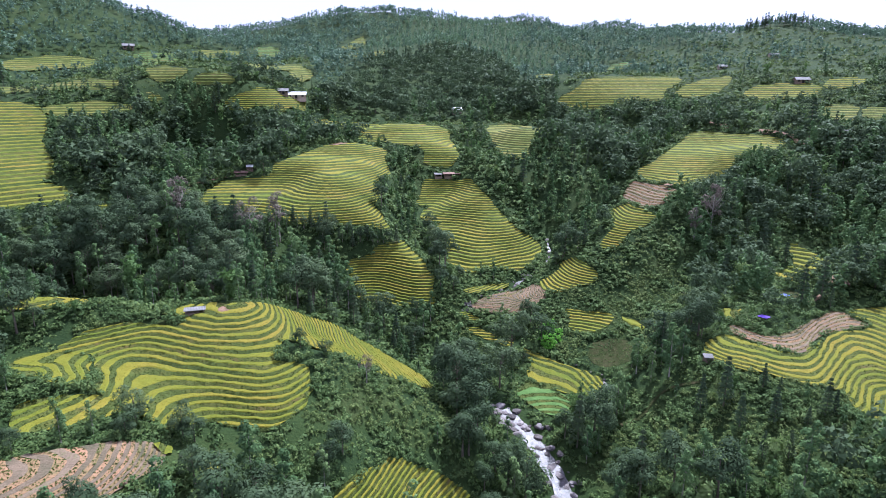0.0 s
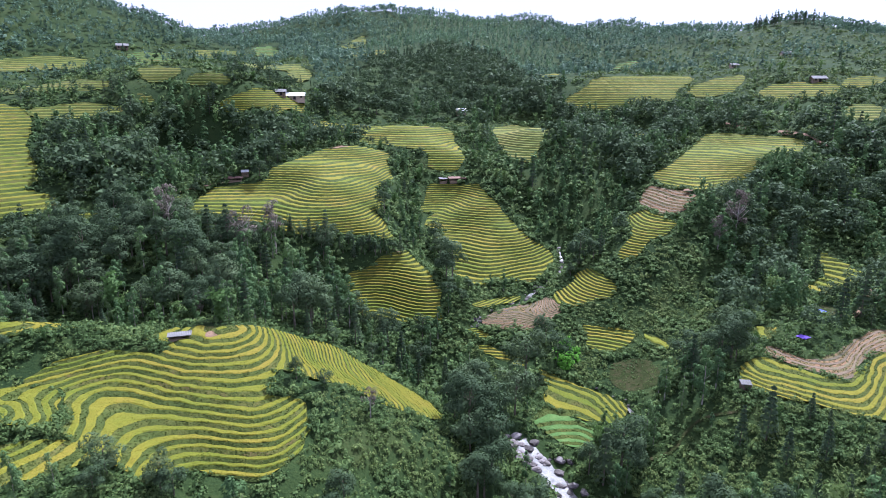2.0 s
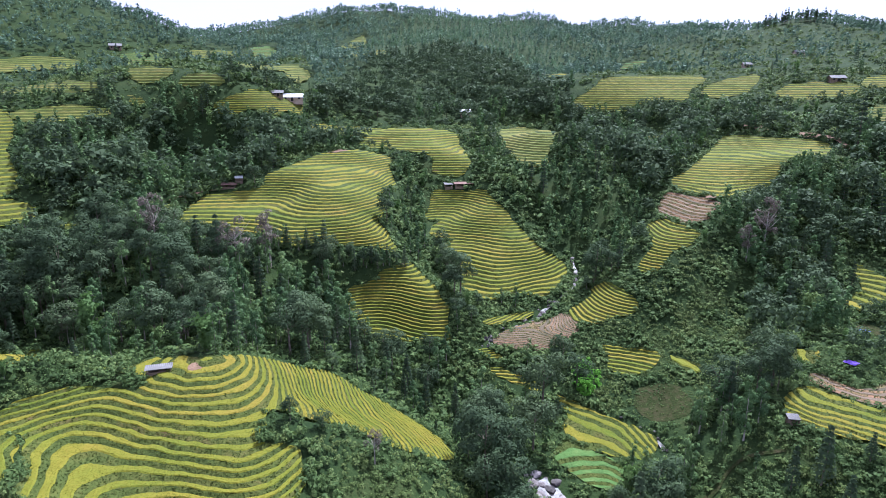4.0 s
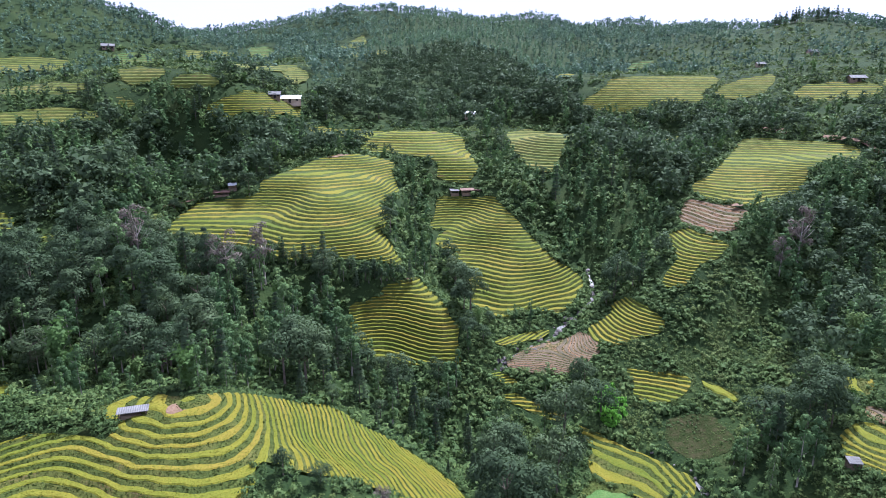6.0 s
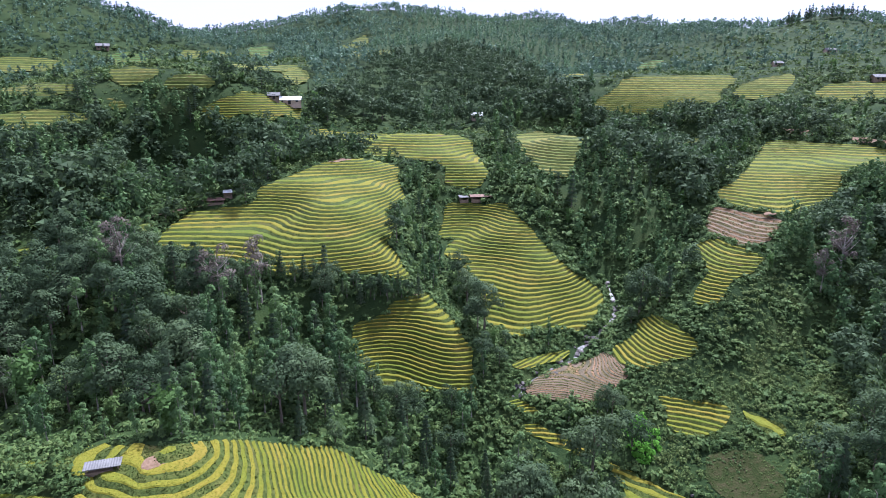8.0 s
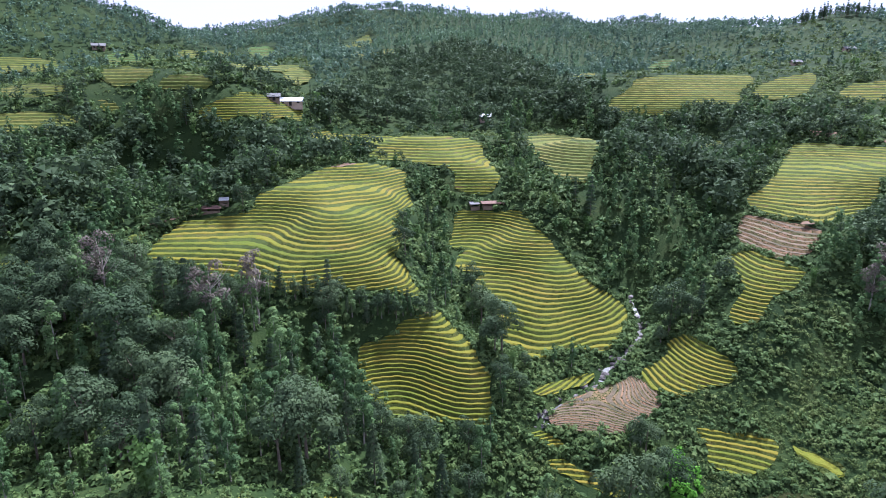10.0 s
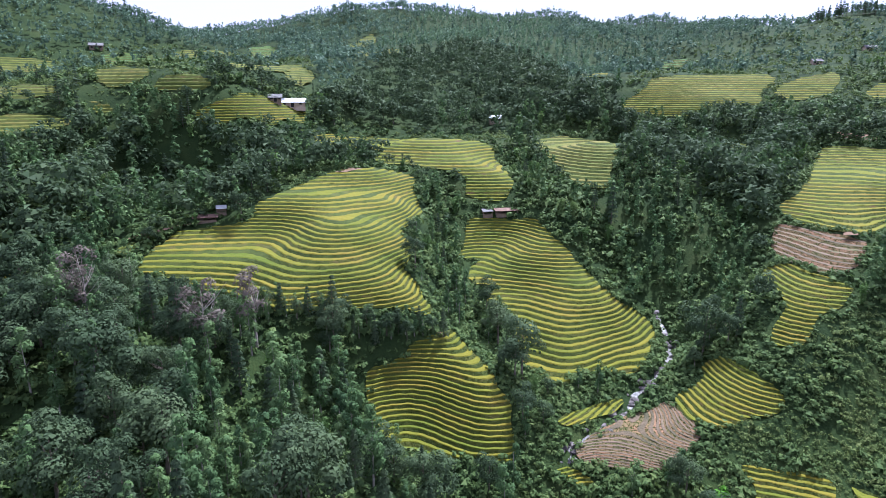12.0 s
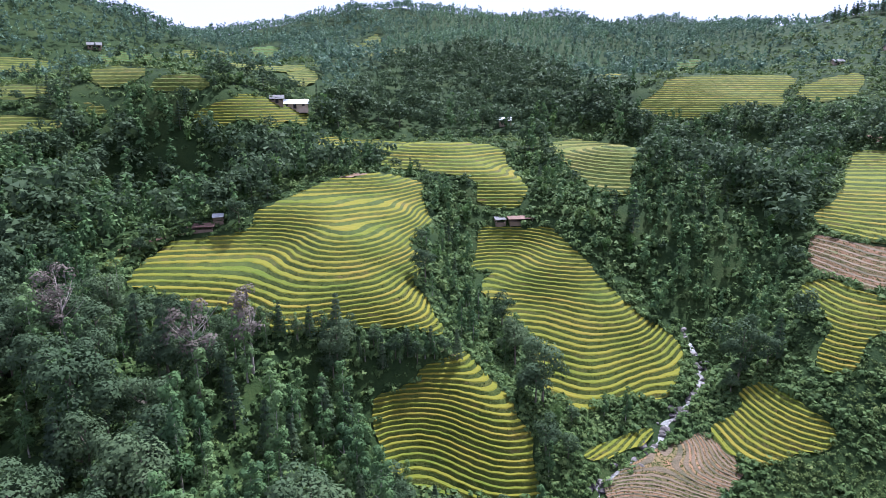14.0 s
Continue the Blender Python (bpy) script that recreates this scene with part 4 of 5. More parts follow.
# Open slopes, where few trees stand, and the stands of one kind of tree.
AREAS = {
    "open_a": [(-13.8, 99.5), (-6.2, 100.4), (8.4, 106.8), (17.8, 108.8), (22.2, 100.6), (15.5, 93.7), (-2.3, 83.6), (-5.5, 78.0), (-17.1, 73.3), (-17.5, 84.9), (-7.6, 87.9)],
    "open_b": [(53.5, 102.2), (69.9, 108.6), (78.6, 102.7), (91.9, 87.8), (93.4, 80.9), (81.5, 68.0), (44.0, 90.7)],
    "open_c": [(61.9, 158.2), (73.6, 162.4), (84.5, 167.6), (98.6, 170.2), (95.9, 154.5), (91.8, 137.9), (69.4, 120.4), (64.3, 121.0), (53.1, 132.5), (51.1, 144.8)],
    "open_d": [(-7.4, 329.3), (56.5, 329.8), (104.5, 318.9), (50.7, 294.9), (-7.3, 313.5)],
    # Cleared of tall trees so that the strip field shows from the camera.
    "cleared_e": [(25.0, 159.2), (30.9, 151.6), (36.3, 141.8), (40.8, 130.4), (31.9, 125.6), (26.2, 142.1), (21.9, 153.7)],
    "thin_a": [(125.1, 353.4), (229.6, 499.4), (333.4, 503.1), (390.2, 406.0), (222.3, 222.1), (189.1, 235.5), (180.0, 262.3), (167.6, 291.3), (118.9, 324.2)],
    "thin_b": [(-200.8, 401.5), (-122.4, 510.9), (-84.3, 507.4), (-26.5, 476.0), (-15.5, 322.9), (-40.0, 318.0), (-53.9, 299.0), (-70.0, 292.0), (-89.3, 296.0), (-127.4, 300.0), (-147.0, 305.0)],
    "open_f": [(339.1, 580.9), (373.1, 593.0), (356.7, 515.0), (363.1, 472.4), (340.9, 448.2), (320.7, 460.5), (296.5, 492.8)],
    "open_g": [(-60.8, 104.3), (-56.5, 105.6), (-52.7, 108.4), (-46.6, 115.3), (-40.3, 113.6), (-32.3, 112.3), (-30.8, 107.5), (-40.4, 107.8), (-48.6, 104.2), (-53.5, 99.0), (-57.1, 97.0)],
    "conifer_slope": [(69.2, 105.9), (77.7, 102.1), (89.2, 91.2), (91.3, 85.0), (81.0, 73.7), (63.0, 83.8), (63.4, 98.3)],
    "path_strip": [(71.2, 103.4), (66.2, 106.2), (61.0, 105.4), (58.3, 103.1), (53.6, 103.6), (53.6, 101.6), (59.1, 101.1), (62.0, 103.2), (65.8, 104.2), (70.6, 101.4)],
    "plot": [(60.0, 136.8), (66.1, 136.2), (71.0, 130.0), (66.8, 121.2), (61.9, 122.0), (57.2, 127.7)],
    "grass_plot": [(114.7, 138.0), (118.6, 134.8), (114.9, 130.0), (109.5, 127.6), (108.2, 131.3)],
    "thin_c": [(3.6, 174.9), (13.6, 174.5), (27.3, 173.3), (28.4, 158.7), (23.5, 159.2), (20.4, 174.7)],
    "slender_stand": [(-29.6, 162.8), (-0.7, 174.6), (-1.3, 156.8), (-10.0, 145.4), (-22.6, 119.6)],
    "conifer_stand": [(-8.9, 146.1), (2.6, 149.8), (26.7, 148.0), (21.5, 117.2), (8.2, 121.9)],
    "bamboo_stand": [(50.0, 289.5), (59.4, 286.1), (60.0, 249.0), (66.9, 229.4), (66.8, 210.3), (56.5, 207.9), (50.9, 225.3), (48.4, 242.4), (45.8, 252.6)],
    # Far bamboo, spread further than seen to stand in for sunlit pale slopes.
    "lit_slope_bamboo": [(18.6, 415.8), (10, 520), (40, 600), (70.1, 690), (180.0, 760), (200, 640), (151.4, 560), (167.9, 505.2), (130.6, 381.2), (118, 480), (93.7, 540.3), (60, 520)],
    "bright_patch": [(51.7, 148.6), (56.0, 148.6), (56.2, 143.4), (53.7, 138.5), (50.0, 137.7), (49.4, 142.0), (50.0, 145.6)],
    "spur_row": [(-80, 123), (-45, 121.5), (-28, 122.5), (-24, 130), (-45, 134), (-85, 134)],
    "gorge": [(66, 184), (76, 178), (96, 198), (97, 236), (71, 236), (67, 205)],
    "gully": [(18.1, 257), (28, 253), (29, 242), (26, 231), (24, 214), (26, 204), (28, 186), (27.5, 177), (24, 172), (21, 176), (14.5, 186), (10, 196), (13, 212), (17.5, 228)],
    "knoll": [(-16.4, 308.9), (-9.7, 338.6), (0.1, 376.0), (19.8, 433.5), (46.2, 495.8), (78.9, 528.8), (101.1, 499.6), (116.6, 471.0), (104.3, 373.5), (107.8, 339.2), (97.8, 330.0), (64.2, 347.2), (12.7, 328.9)],
}


def area_mask(x, y, names):
    hit = np.zeros(np.shape(x), bool)
    for name in names:
        hit |= inside(x, y, AREAS[name]) < 0
    return hit


def scatter(lo_x, hi_x, lo_y, hi_y, cell, rng):
    gx, gy = np.meshgrid(np.arange(lo_x, hi_x, cell), np.arange(lo_y, hi_y, cell), indexing="ij")
    return gx.ravel() + rng.uniform(-0.48, 0.48, gx.size) * cell, gy.ravel() + rng.uniform(-0.48, 0.48, gx.size) * cell


def floor_height(x, y):
    return land(x, y) + channel(x, y) + uneven(x, y)


def in_view(x, y, edge=30):
    """The wedge of land that the flight looks over."""
    return (np.abs(x - 0.15 * (y + 15)) < 0.80 * (y + 15) + edge) & (y > 52)


def near_streams(x, y, grow):
    hit = np.zeros(np.shape(x), bool)
    for name, (line, wide) in STREAMS.items():
        hit |= to_line(x, y, STREAM_LINES[name]) < wide * 0.6 + grow
    return hit


def sight_room(x, y):
    """How tall growth may stand before it hides, from two eye points near the camera's path, a field, plot or stream
    behind it.
    """
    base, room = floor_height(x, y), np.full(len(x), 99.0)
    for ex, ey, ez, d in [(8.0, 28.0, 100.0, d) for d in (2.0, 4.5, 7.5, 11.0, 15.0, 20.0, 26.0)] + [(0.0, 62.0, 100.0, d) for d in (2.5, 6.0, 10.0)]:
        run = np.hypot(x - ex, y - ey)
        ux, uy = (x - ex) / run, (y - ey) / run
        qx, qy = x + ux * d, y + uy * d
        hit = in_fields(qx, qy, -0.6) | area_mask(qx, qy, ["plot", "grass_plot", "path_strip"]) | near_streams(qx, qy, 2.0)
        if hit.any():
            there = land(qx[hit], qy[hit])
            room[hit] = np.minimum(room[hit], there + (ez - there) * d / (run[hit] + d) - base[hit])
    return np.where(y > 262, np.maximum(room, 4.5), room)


def choose_kind(x, y, rng):
    """Which tree stands where: 0 broadleaf, 1 slender, 2 conifer, 3 bamboo, 4 bare."""
    n = len(x)
    patch = ripple(x, y, 45, 21)
    p = rng.uniform(0, 1, n)
    kind = np.where(p < 0.66, 0, np.where(p < 0.88, 1, np.where(p < 0.94, 2, 3)))
    kind = np.where((patch > 0.45) & (p < 0.75), 1, kind)
    kind = np.where((patch < -0.6) & (p < 0.3), 2, kind)
    kind = np.where(area_mask(x, y, ["slender_stand"]) & (p < 0.8), 1, kind)
    kind = np.where(area_mask(x, y, ["conifer_stand"]) & (p < 0.6), 2, kind)
    kind = np.where(area_mask(x, y, ["conifer_slope"]) & (p < 0.7), 2, kind)
    kind = np.where(area_mask(x, y, ["lit_slope_bamboo"]) & (p < 0.7), np.where(p < 0.4, 3, 1), kind)
    kind = np.where(area_mask(x, y, ["bamboo_stand"]) & (p < 0.80), np.where(p < 0.45, 3, 1), kind)
    kind = np.where((kind == 2) & (y < 118) & (x < 26), 0, kind)
    kind = np.where(area_mask(x, y, ["spur_row"]), np.where(p < 0.35, 3, 1), kind)
    kind = np.where(area_mask(x, y, ["gully", "gorge"]) & (p < 0.6), 1, kind)
    kind = np.where(area_mask(x, y, ["knoll"]), np.where(p < 0.8, 0, 2), kind)
    return kind


def plant_trees():
    rng = np.random.RandomState(5)
    names = list(KINDS)
    # Near woods.
    x, y = scatter(-190, 330, 52, 345, 4.2, rng)
    keep = in_view(x, y) & ~in_fields(x, y, 1.6) & ~near_streams(x, y, 2.6) & ~area_mask(x, y, ["plot", "grass_plot", "path_strip"])
    x, y = x[keep], y[keep]
    open_land, half = area_mask(x, y, ["open_a", "open_b", "open_c", "open_d", "cleared_e", "open_g"]), area_mask(x, y, ["thin_a", "thin_b"])
    p = rng.uniform(0, 1, len(x))
    keep = np.where(area_mask(x, y, ["conifer_slope"]), p < 0.5, np.where(open_land, p < 0.07, np.where(half, p < 0.24 + 0.32 * ripple(x, y, 30, 34), p < 0.82 + 0.25 * ripple(x, y, 30, 31))))
    x, y = x[keep], y[keep]
    kind = choose_kind(x, y, rng)
    size = rng.uniform(0.62, 1.18, len(x)) * np.where(rng.uniform(0, 1, len(x)) < 0.10, 1.3, 1.0)
    size = np.where(area_mask(x, y, ["open_a", "open_b", "open_c", "open_d", "cleared_e", "open_g", "thin_a", "thin_b"]), size * 0.6, size)
    size = np.where(in_fields(x, y, 3.5) | area_mask(x, y, ["gully", "bamboo_stand", "gorge", "spur_row"]), size * 0.6, size)
    size = np.where(area_mask(x, y, ["conifer_stand"]), size * 0.72, size)
    # Trees are shortened or dropped to keep the fields open to the camera's view.
    size = np.minimum(size, (sight_room(x, y) + 0.9) / 10.0)
    keep = size > 0.22
    x, y, kind, size = x[keep], y[keep], kind[keep], size[keep]
    z = floor_height(x, y)
    turn = rng.uniform(0, 360, len(x))
    far = np.hypot(x + 4, y - 132)
    singles = np.zeros(len(x), bool)
    for k in range(4):
        mine = np.where(kind == k)[0]
        singles[mine[np.argsort(far[mine])[:(300, 280, 260, 110)[k]]]] = True
    for i in np.where(singles)[0]:
        model = MODELS[names[kind[i]]][i % 4]
        tree = copy_thing(model, pose(x[i], y[i], z[i], 0, 0, turn[i]))
        tree.scale = (size[i] * (0.9 + 0.2 * ((i * 7) % 5) / 4), size[i], size[i] * (0.9 + 0.25 * ((i * 3) % 7) / 6))
    rest = ~singles
    for name, some, leaves, grow in (("woodland", rest & (y < 190), 230, 1.2), ("upper_woodland", rest & (y >= 190), 115, 1.68)):
        joined_woods(name, x[some], y[some], z[some], size[some], kind[some], leaves, grow, "dense mixed woodland of dark and light green trees", rng)
    # Far woods.
    x, y = scatter(-480, 800, 346, 860, 5.1, rng)
    keep = in_view(x, y, 50) & ~in_fields(x, y, 2.5)
    x, y = x[keep], y[keep]
    half = area_mask(x, y, ["thin_a", "thin_b", "thin_c"])
    p = rng.uniform(0, 1, len(x))
    keep = np.where(area_mask(x, y, ["open_f"]), p < 0.04, np.where(half, p < 0.24 + 0.34 * ripple(x, y, 38, 35), p < 0.88 + 0.35 * ripple(x, y, 60, 33)))
    x, y = x[keep], y[keep]
    kind = choose_kind(x, y, rng)
    # Far trees too are cut low to fit the camera's view.
    size = np.minimum(rng.uniform(0.5, 1.05, len(x)) * (0.85 + 0.25 * ripple(x, y, 90, 36)), (sight_room(x, y) + 2.0) / 10.0)
    keep = size > 0.3
    x, y, kind, size = x[keep], y[keep], kind[keep], size[keep]
    dark = area_mask(x, y, ["knoll"])
    # The far woods take the leaf copies coloured for haze.
    for name, some, leaves, grow, label, mats in (("knoll_woodland", dark, 90, 1.75, "dark dense woods on the knoll behind the fields", (S_BROAD, S_SLIM, S_NEEDLE, S_CANE)), ("far_woodland", ~dark, 30, 2.6, "far woods covering the mountain sides, haze put in their leaf colour", (HAZED_BROAD, HAZED_SLIM, HAZED_NEEDLE, HAZED_CANE))):
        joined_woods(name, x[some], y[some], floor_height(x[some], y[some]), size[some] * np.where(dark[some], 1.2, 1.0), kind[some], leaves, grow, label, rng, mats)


def joined_woods(name, x, y, z, size, kind, leaves, grow, label, rng, mats=(S_BROAD, S_SLIM, S_NEEDLE, S_CANE)):
    """Whole woods as one part for each kind of leaf."""
    top = None
    shapes = (broad_crown, slim_crown, needle_crown, cane_crown)
    sizes = (0.42, 0.36, 0.40, 0.38)
    for k in range(4):
        mine = np.where(kind == k)[0]
        if not len(mine):
            continue
        versions = [shapes[k](np.random.RandomState(900 + 10 * k + v), leaves, sizes[k] * grow) for v in range(6)]
        blocks, softs = [], []
        for v in range(6):
            some = mine[v::6]
            a = rng.uniform(0, 6.28, len(some))
            c, s = np.cos(a)[:, None], np.sin(a)[:, None]
            vx, vy, vz = versions[v][0].T
            nx, ny, nz = versions[v][2].T
            scale = size[some][:, None]
            px = x[some][:, None] + scale * (c * vx - s * vy)
            py = y[some][:, None] + scale * (s * vx + c * vy)
            pz = z[some][:, None] + scale * vz * rng.uniform(0.85, 1.15, len(some))[:, None]
            blocks.append(np.stack([px, py, pz], -1).reshape(-1, 3))
            softs.append(np.stack([c * nx - s * ny, s * nx + c * ny, np.broadcast_to(nz, px.shape)], -1).reshape(-1, 3))
        verts = np.concatenate(blocks)
        ob = mesh_object(name if top is None else "leaves", verts, np.arange(len(verts)).reshape(-1, 3), mats[k], top, smooth=True, normals=np.concatenate(softs))
        if top is None:
            top = tagged(ob, label, "woods", kind="stuff")
        else:
            tagged(ob, kind="stuff")


def plant_shrubs():
    """Low growth on every slope that is not tilled, thick on the open ones and along the edges of the fields."""
    rng = np.random.RandomState(77)
    x, y = scatter(-130, 280, 52, 330, 1.55, rng)
    keep = in_view(x, y, 20) & ~in_fields(x, y, 0.4) & ~near_streams(x, y, 0.1) & (rng.uniform(0, 1, len(x)) < 0.95 + 0.4 * ripple(x, y, 14, 41))
    keep &= (y < 205) | area_mask(x, y, ["gully", "bamboo_stand"]) | (rng.uniform(0, 1, len(x)) < 0.42)
    x, y = x[keep], y[keep]
    r = rng.uniform(0.5, 1.3, len(x)) ** 1.3 * np.where(y > 205, 1.35, 1.0)
    ex, ey = [], []
    for name, o in OUTLINES.items():
        if o[:, 1].min() > 330 or name in ("strip", "strip_b", "wedge", "front_a", "front_b"):
            continue
        ring = np.concatenate([o, o[:1]])
        length = np.linalg.norm(np.diff(ring, axis=0), axis=1)
        gap = 0.9 if o[:, 1].min() < 200 else 1.6
        along = np.arange(0, length.sum(), gap)
        walkd = np.concatenate([[0], np.cumsum(length)])
        ex.append(np.interp(along, walkd, ring[:, 0]) + rng.normal(0, 0.7, len(along)))
        ey.append(np.interp(along, walkd, ring[:, 1]) + rng.normal(0, 0.7, len(along)))
    ex, ey = np.concatenate(ex), np.concatenate(ey)
    out = ~in_fields(ex, ey, -0.4)
    ex, ey = ex[out], ey[out]
    x, y, r = np.concatenate([x, ex]), np.concatenate([y, ey]), np.concatenate([r, rng.uniform(0.4, 0.95, len(ex)) * np.where((ey > 150) & (ey < 205), 1.3, 1.0)])
    # Thick low growth on the open slopes near the flight.
    ox, oy = scatter(-85, 150, 56, 202, 0.98, rng)
    ok = area_mask(ox, oy, ["open_a", "open_b", "open_c", "cleared_e", "open_g", "thin_c"])
    ok |= (ox > 18) & (ox < 78) & (oy > 152)
    ok |= (ox < -25) & (oy > 70) & (oy < 120)
    ok &= ~in_fields(ox, oy, 0.2) & ~near_streams(ox, oy, 0.0)
    ok &= rng.uniform(0, 1, len(ox)) < 0.78 + 0.5 * ripple(ox, oy, 9, 43)
    x, y, r = np.concatenate([x, ox[ok]]), np.concatenate([y, oy[ok]]), np.concatenate([r, rng.uniform(0.45, 1.0, ok.sum())])
    bare = ~area_mask(x, y, ["plot", "grass_plot", "path_strip"]) | (rng.uniform(0, 1, len(x)) < 0.6)
    r = np.where(area_mask(x, y, ["plot", "grass_plot", "path_strip"]), r * 0.36, r)
    x, y, r = x[bare], y[bare], r[bare]
    # Weeds on the fallow ground.
    wx, wy = scatter(50, 125, 116, 142, 0.75, rng)
    ok = area_mask(wx, wy, ["plot", "grass_plot"]) & (rng.uniform(0, 1, len(wx)) < 0.6 + 0.5 * ripple(wx, wy, 4, 51))
    x, y, r = np.concatenate([x, wx[ok]]), np.concatenate([y, wy[ok]]), np.concatenate([r, rng.uniform(0.2, 0.42, ok.sum())])
    # Scrub on the open upper slopes.
    fx, fy = scatter(-330, 480, 250, 600, 3.6, rng)
    ok = area_mask(fx, fy, ["thin_a", "thin_b"]) & in_view(fx, fy) & ~in_fields(fx, fy, 1.0) & (rng.uniform(0, 1, len(fx)) < 0.55 + 0.6 * ripple(fx, fy, 30, 44))
    x, y, r = np.concatenate([x, fx[ok]]), np.concatenate([y, fy[ok]]), np.concatenate([r, rng.uniform(0.9, 2.3, ok.sum())])
    z = floor_height(x, y)
    bright = area_mask(x, y, ["bright_patch"])
    grassy = ~bright & (ripple(x, y, 16, 47) + 0.3 * ripple(x, y, 6, 48) > np.where(area_mask(x, y, ["open_a", "open_b", "open_c", "open_d", "cleared_e", "open_g", "thin_a", "thin_b"]), -0.15, np.where(area_mask(x, y, ["plot", "grass_plot", "path_strip"]), -2.0, 0.75)))
    woody = ~bright & ~grassy
    near = woody & (y < 128)
    lush(x[near], y[near], z[near], r[near], 46, 0.25, S_LOW, "shrubs", "mixed green bushes on the near slopes", rng)
    woody &= ~near
    lush(x[woody], y[woody], z[woody], r[woody], 23, 0.38, S_LOW, "shrubs", "mixed green bushes on the far slopes", rng)
    lush(x[grassy], y[grassy], z[grassy], r[grassy] * 0.75, 24, 0.28, S_GRASSY, "tall_grass", "tall yellow-green grass on the open slopes", rng)
    bx, by = scatter(20, 110, 90, 190, 1.1, rng)
    ok = area_mask(bx, by, ["bright_patch"])
    bx, by = bx[ok], by[ok]
    lush(bx, by, floor_height(bx, by), np.full(len(bx), 0.8), 44, 0.36, S_BRIGHT, "leafy_plants", "patch of vivid green leafy plants by the stream", rng)


def lush(x, y, z, r, leaves, size, mat, name, label, rng):
    blocks, softs = [], []
    for v in range(8):
        shape, _, soft = shrub_crown(np.random.RandomState(700 + v), leaves, size)
        some = np.arange(len(x))[v::8]
        a = rng.uniform(0, 6.28, len(some))
        c, s = np.cos(a)[:, None], np.sin(a)[:, None]
        vx, vy, vz = shape.T
        nx, ny, nz = soft.T
        softs.append(np.stack([c * nx - s * ny, s * nx + c * ny, np.broadcast_to(nz + 0.3, (len(some), len(nz)))], -1).reshape(-1, 3))
        q = r[some][:, None]
        blocks.append(np.stack([x[some][:, None] + q * (c * vx - s * vy), y[some][:, None] + q * (s * vx + c * vy), z[some][:, None] + q * vz * rng.uniform(0.7, 1.4, len(some))[:, None]], -1).reshape(-1, 3))
    verts = np.concatenate(blocks)
    soft = np.concatenate(softs)
    soft /= np.linalg.norm(soft, axis=1)[:, None]
    tagged(mesh_object(name, verts, np.arange(len(verts)).reshape(-1, 3), mat, smooth=True, normals=soft), label, "bushes", kind="stuff")


def sown(name, faces, count, reach, size, spread, mat, label, category, seed, lift):
    """Tufts strewn over the faces of terraces nearer than reach."""
    rng = np.random.RandomState(seed)
    t = np.concatenate(faces)
    t = t[t[:, :, 1].mean(1) < reach]
    e = np.cross(t[:, 1] - t[:, 0], t[:, 2] - t[:, 0])
    area = np.linalg.norm(e, axis=1) / 2
    pick = rng.choice(len(t), count, p=area / area.sum())
    a, b = rng.uniform(0, 1, len(pick)), rng.uniform(0, 1, len(pick))
    flip = a + b > 1
    a, b = np.where(flip, 1 - a, a)[:, None], np.where(flip, 1 - b, b)[:, None]
    p = t[pick, 0] + a * (t[pick, 1] - t[pick, 0]) + b * (t[pick, 2] - t[pick, 0])
    p[:, 2] += lift
    out = e[pick] / (np.linalg.norm(e[pick], axis=1)[:, None] + 1e-9)
    v, f, _ = blades(p, out * np.sign(out[:, 2:3] + 1e-6) + rng.normal(size=p.shape) * spread, np.full(len(p), size), rng)
    tagged(mesh_object(name, v, f, mat), label, category, kind="stuff")


plant_trees()
plant_shrubs()
sown("bank_grass", BANK_FACES, 52000, 205, 0.15, 0.6, S_WEED, "rough grass and weeds on the terrace banks", "grass", 15, 0.06)
sown("rice_tufts", BED_FACES, 36000, 135, 0.09, 0.35, S_EARS, "tufts of ripening rice on the near terraces", "rice", 16, 0.02)


# ---- single bare trees and other marked trees ----
def stand(kind, x, y, size, version=0, label=""):
    z = float(floor_height(np.array([x]), np.array([y]))[0])
    tree = copy_thing(MODELS[kind][version % 4], pose(x, y, z, 0, 0, 77 * version))
    tree.scale = (size, size, size)
    return tagged(tree, label)


stand("bare_tree", -27.7, 170.1, 1.5, 0, 'nearly bare tree with a pale trunk and mauve-brown twigs')
stand("bare_tree", -20.3, 174.6, 1.45, 1, 'bare spreading tree with pale limbs and brown twigs')
stand("bare_tree", -46.5, 172.5, 1.4, 2)
stand("bare_tree", 111.7, 167.4, 1.6, 3, 'broad tree with dry mauve-brown crown')
stand("bare_tree", 104.4, 164.0, 1.0, 1)
stand("bare_tree", -31.2, 134.8, 0.6, 2)
stand("bare_tree", 2.7, 100.7, 0.55, 3)
stand("bare_tree", -56.7, 145.7, 0.6, 1)
stand("broadleaf_tree", -30.6, 225.0, 0.78, 0, "low round tree beside the hut at the field's edge")
stand("broadleaf_tree", -38.6, 156.2, 1.45, 1, 'large spreading broadleaf tree with grey-green crown')
stand("conifer_tree", -7.0, 181.9, 1.0, 1)
stand("conifer_tree", -9.0, 169.3, 1.0, 2)
stand("conifer_tree", -5.4, 169.7, 0.9, 3)
stand("broadleaf_tree", -50.2, 216.0, 0.5, 2)
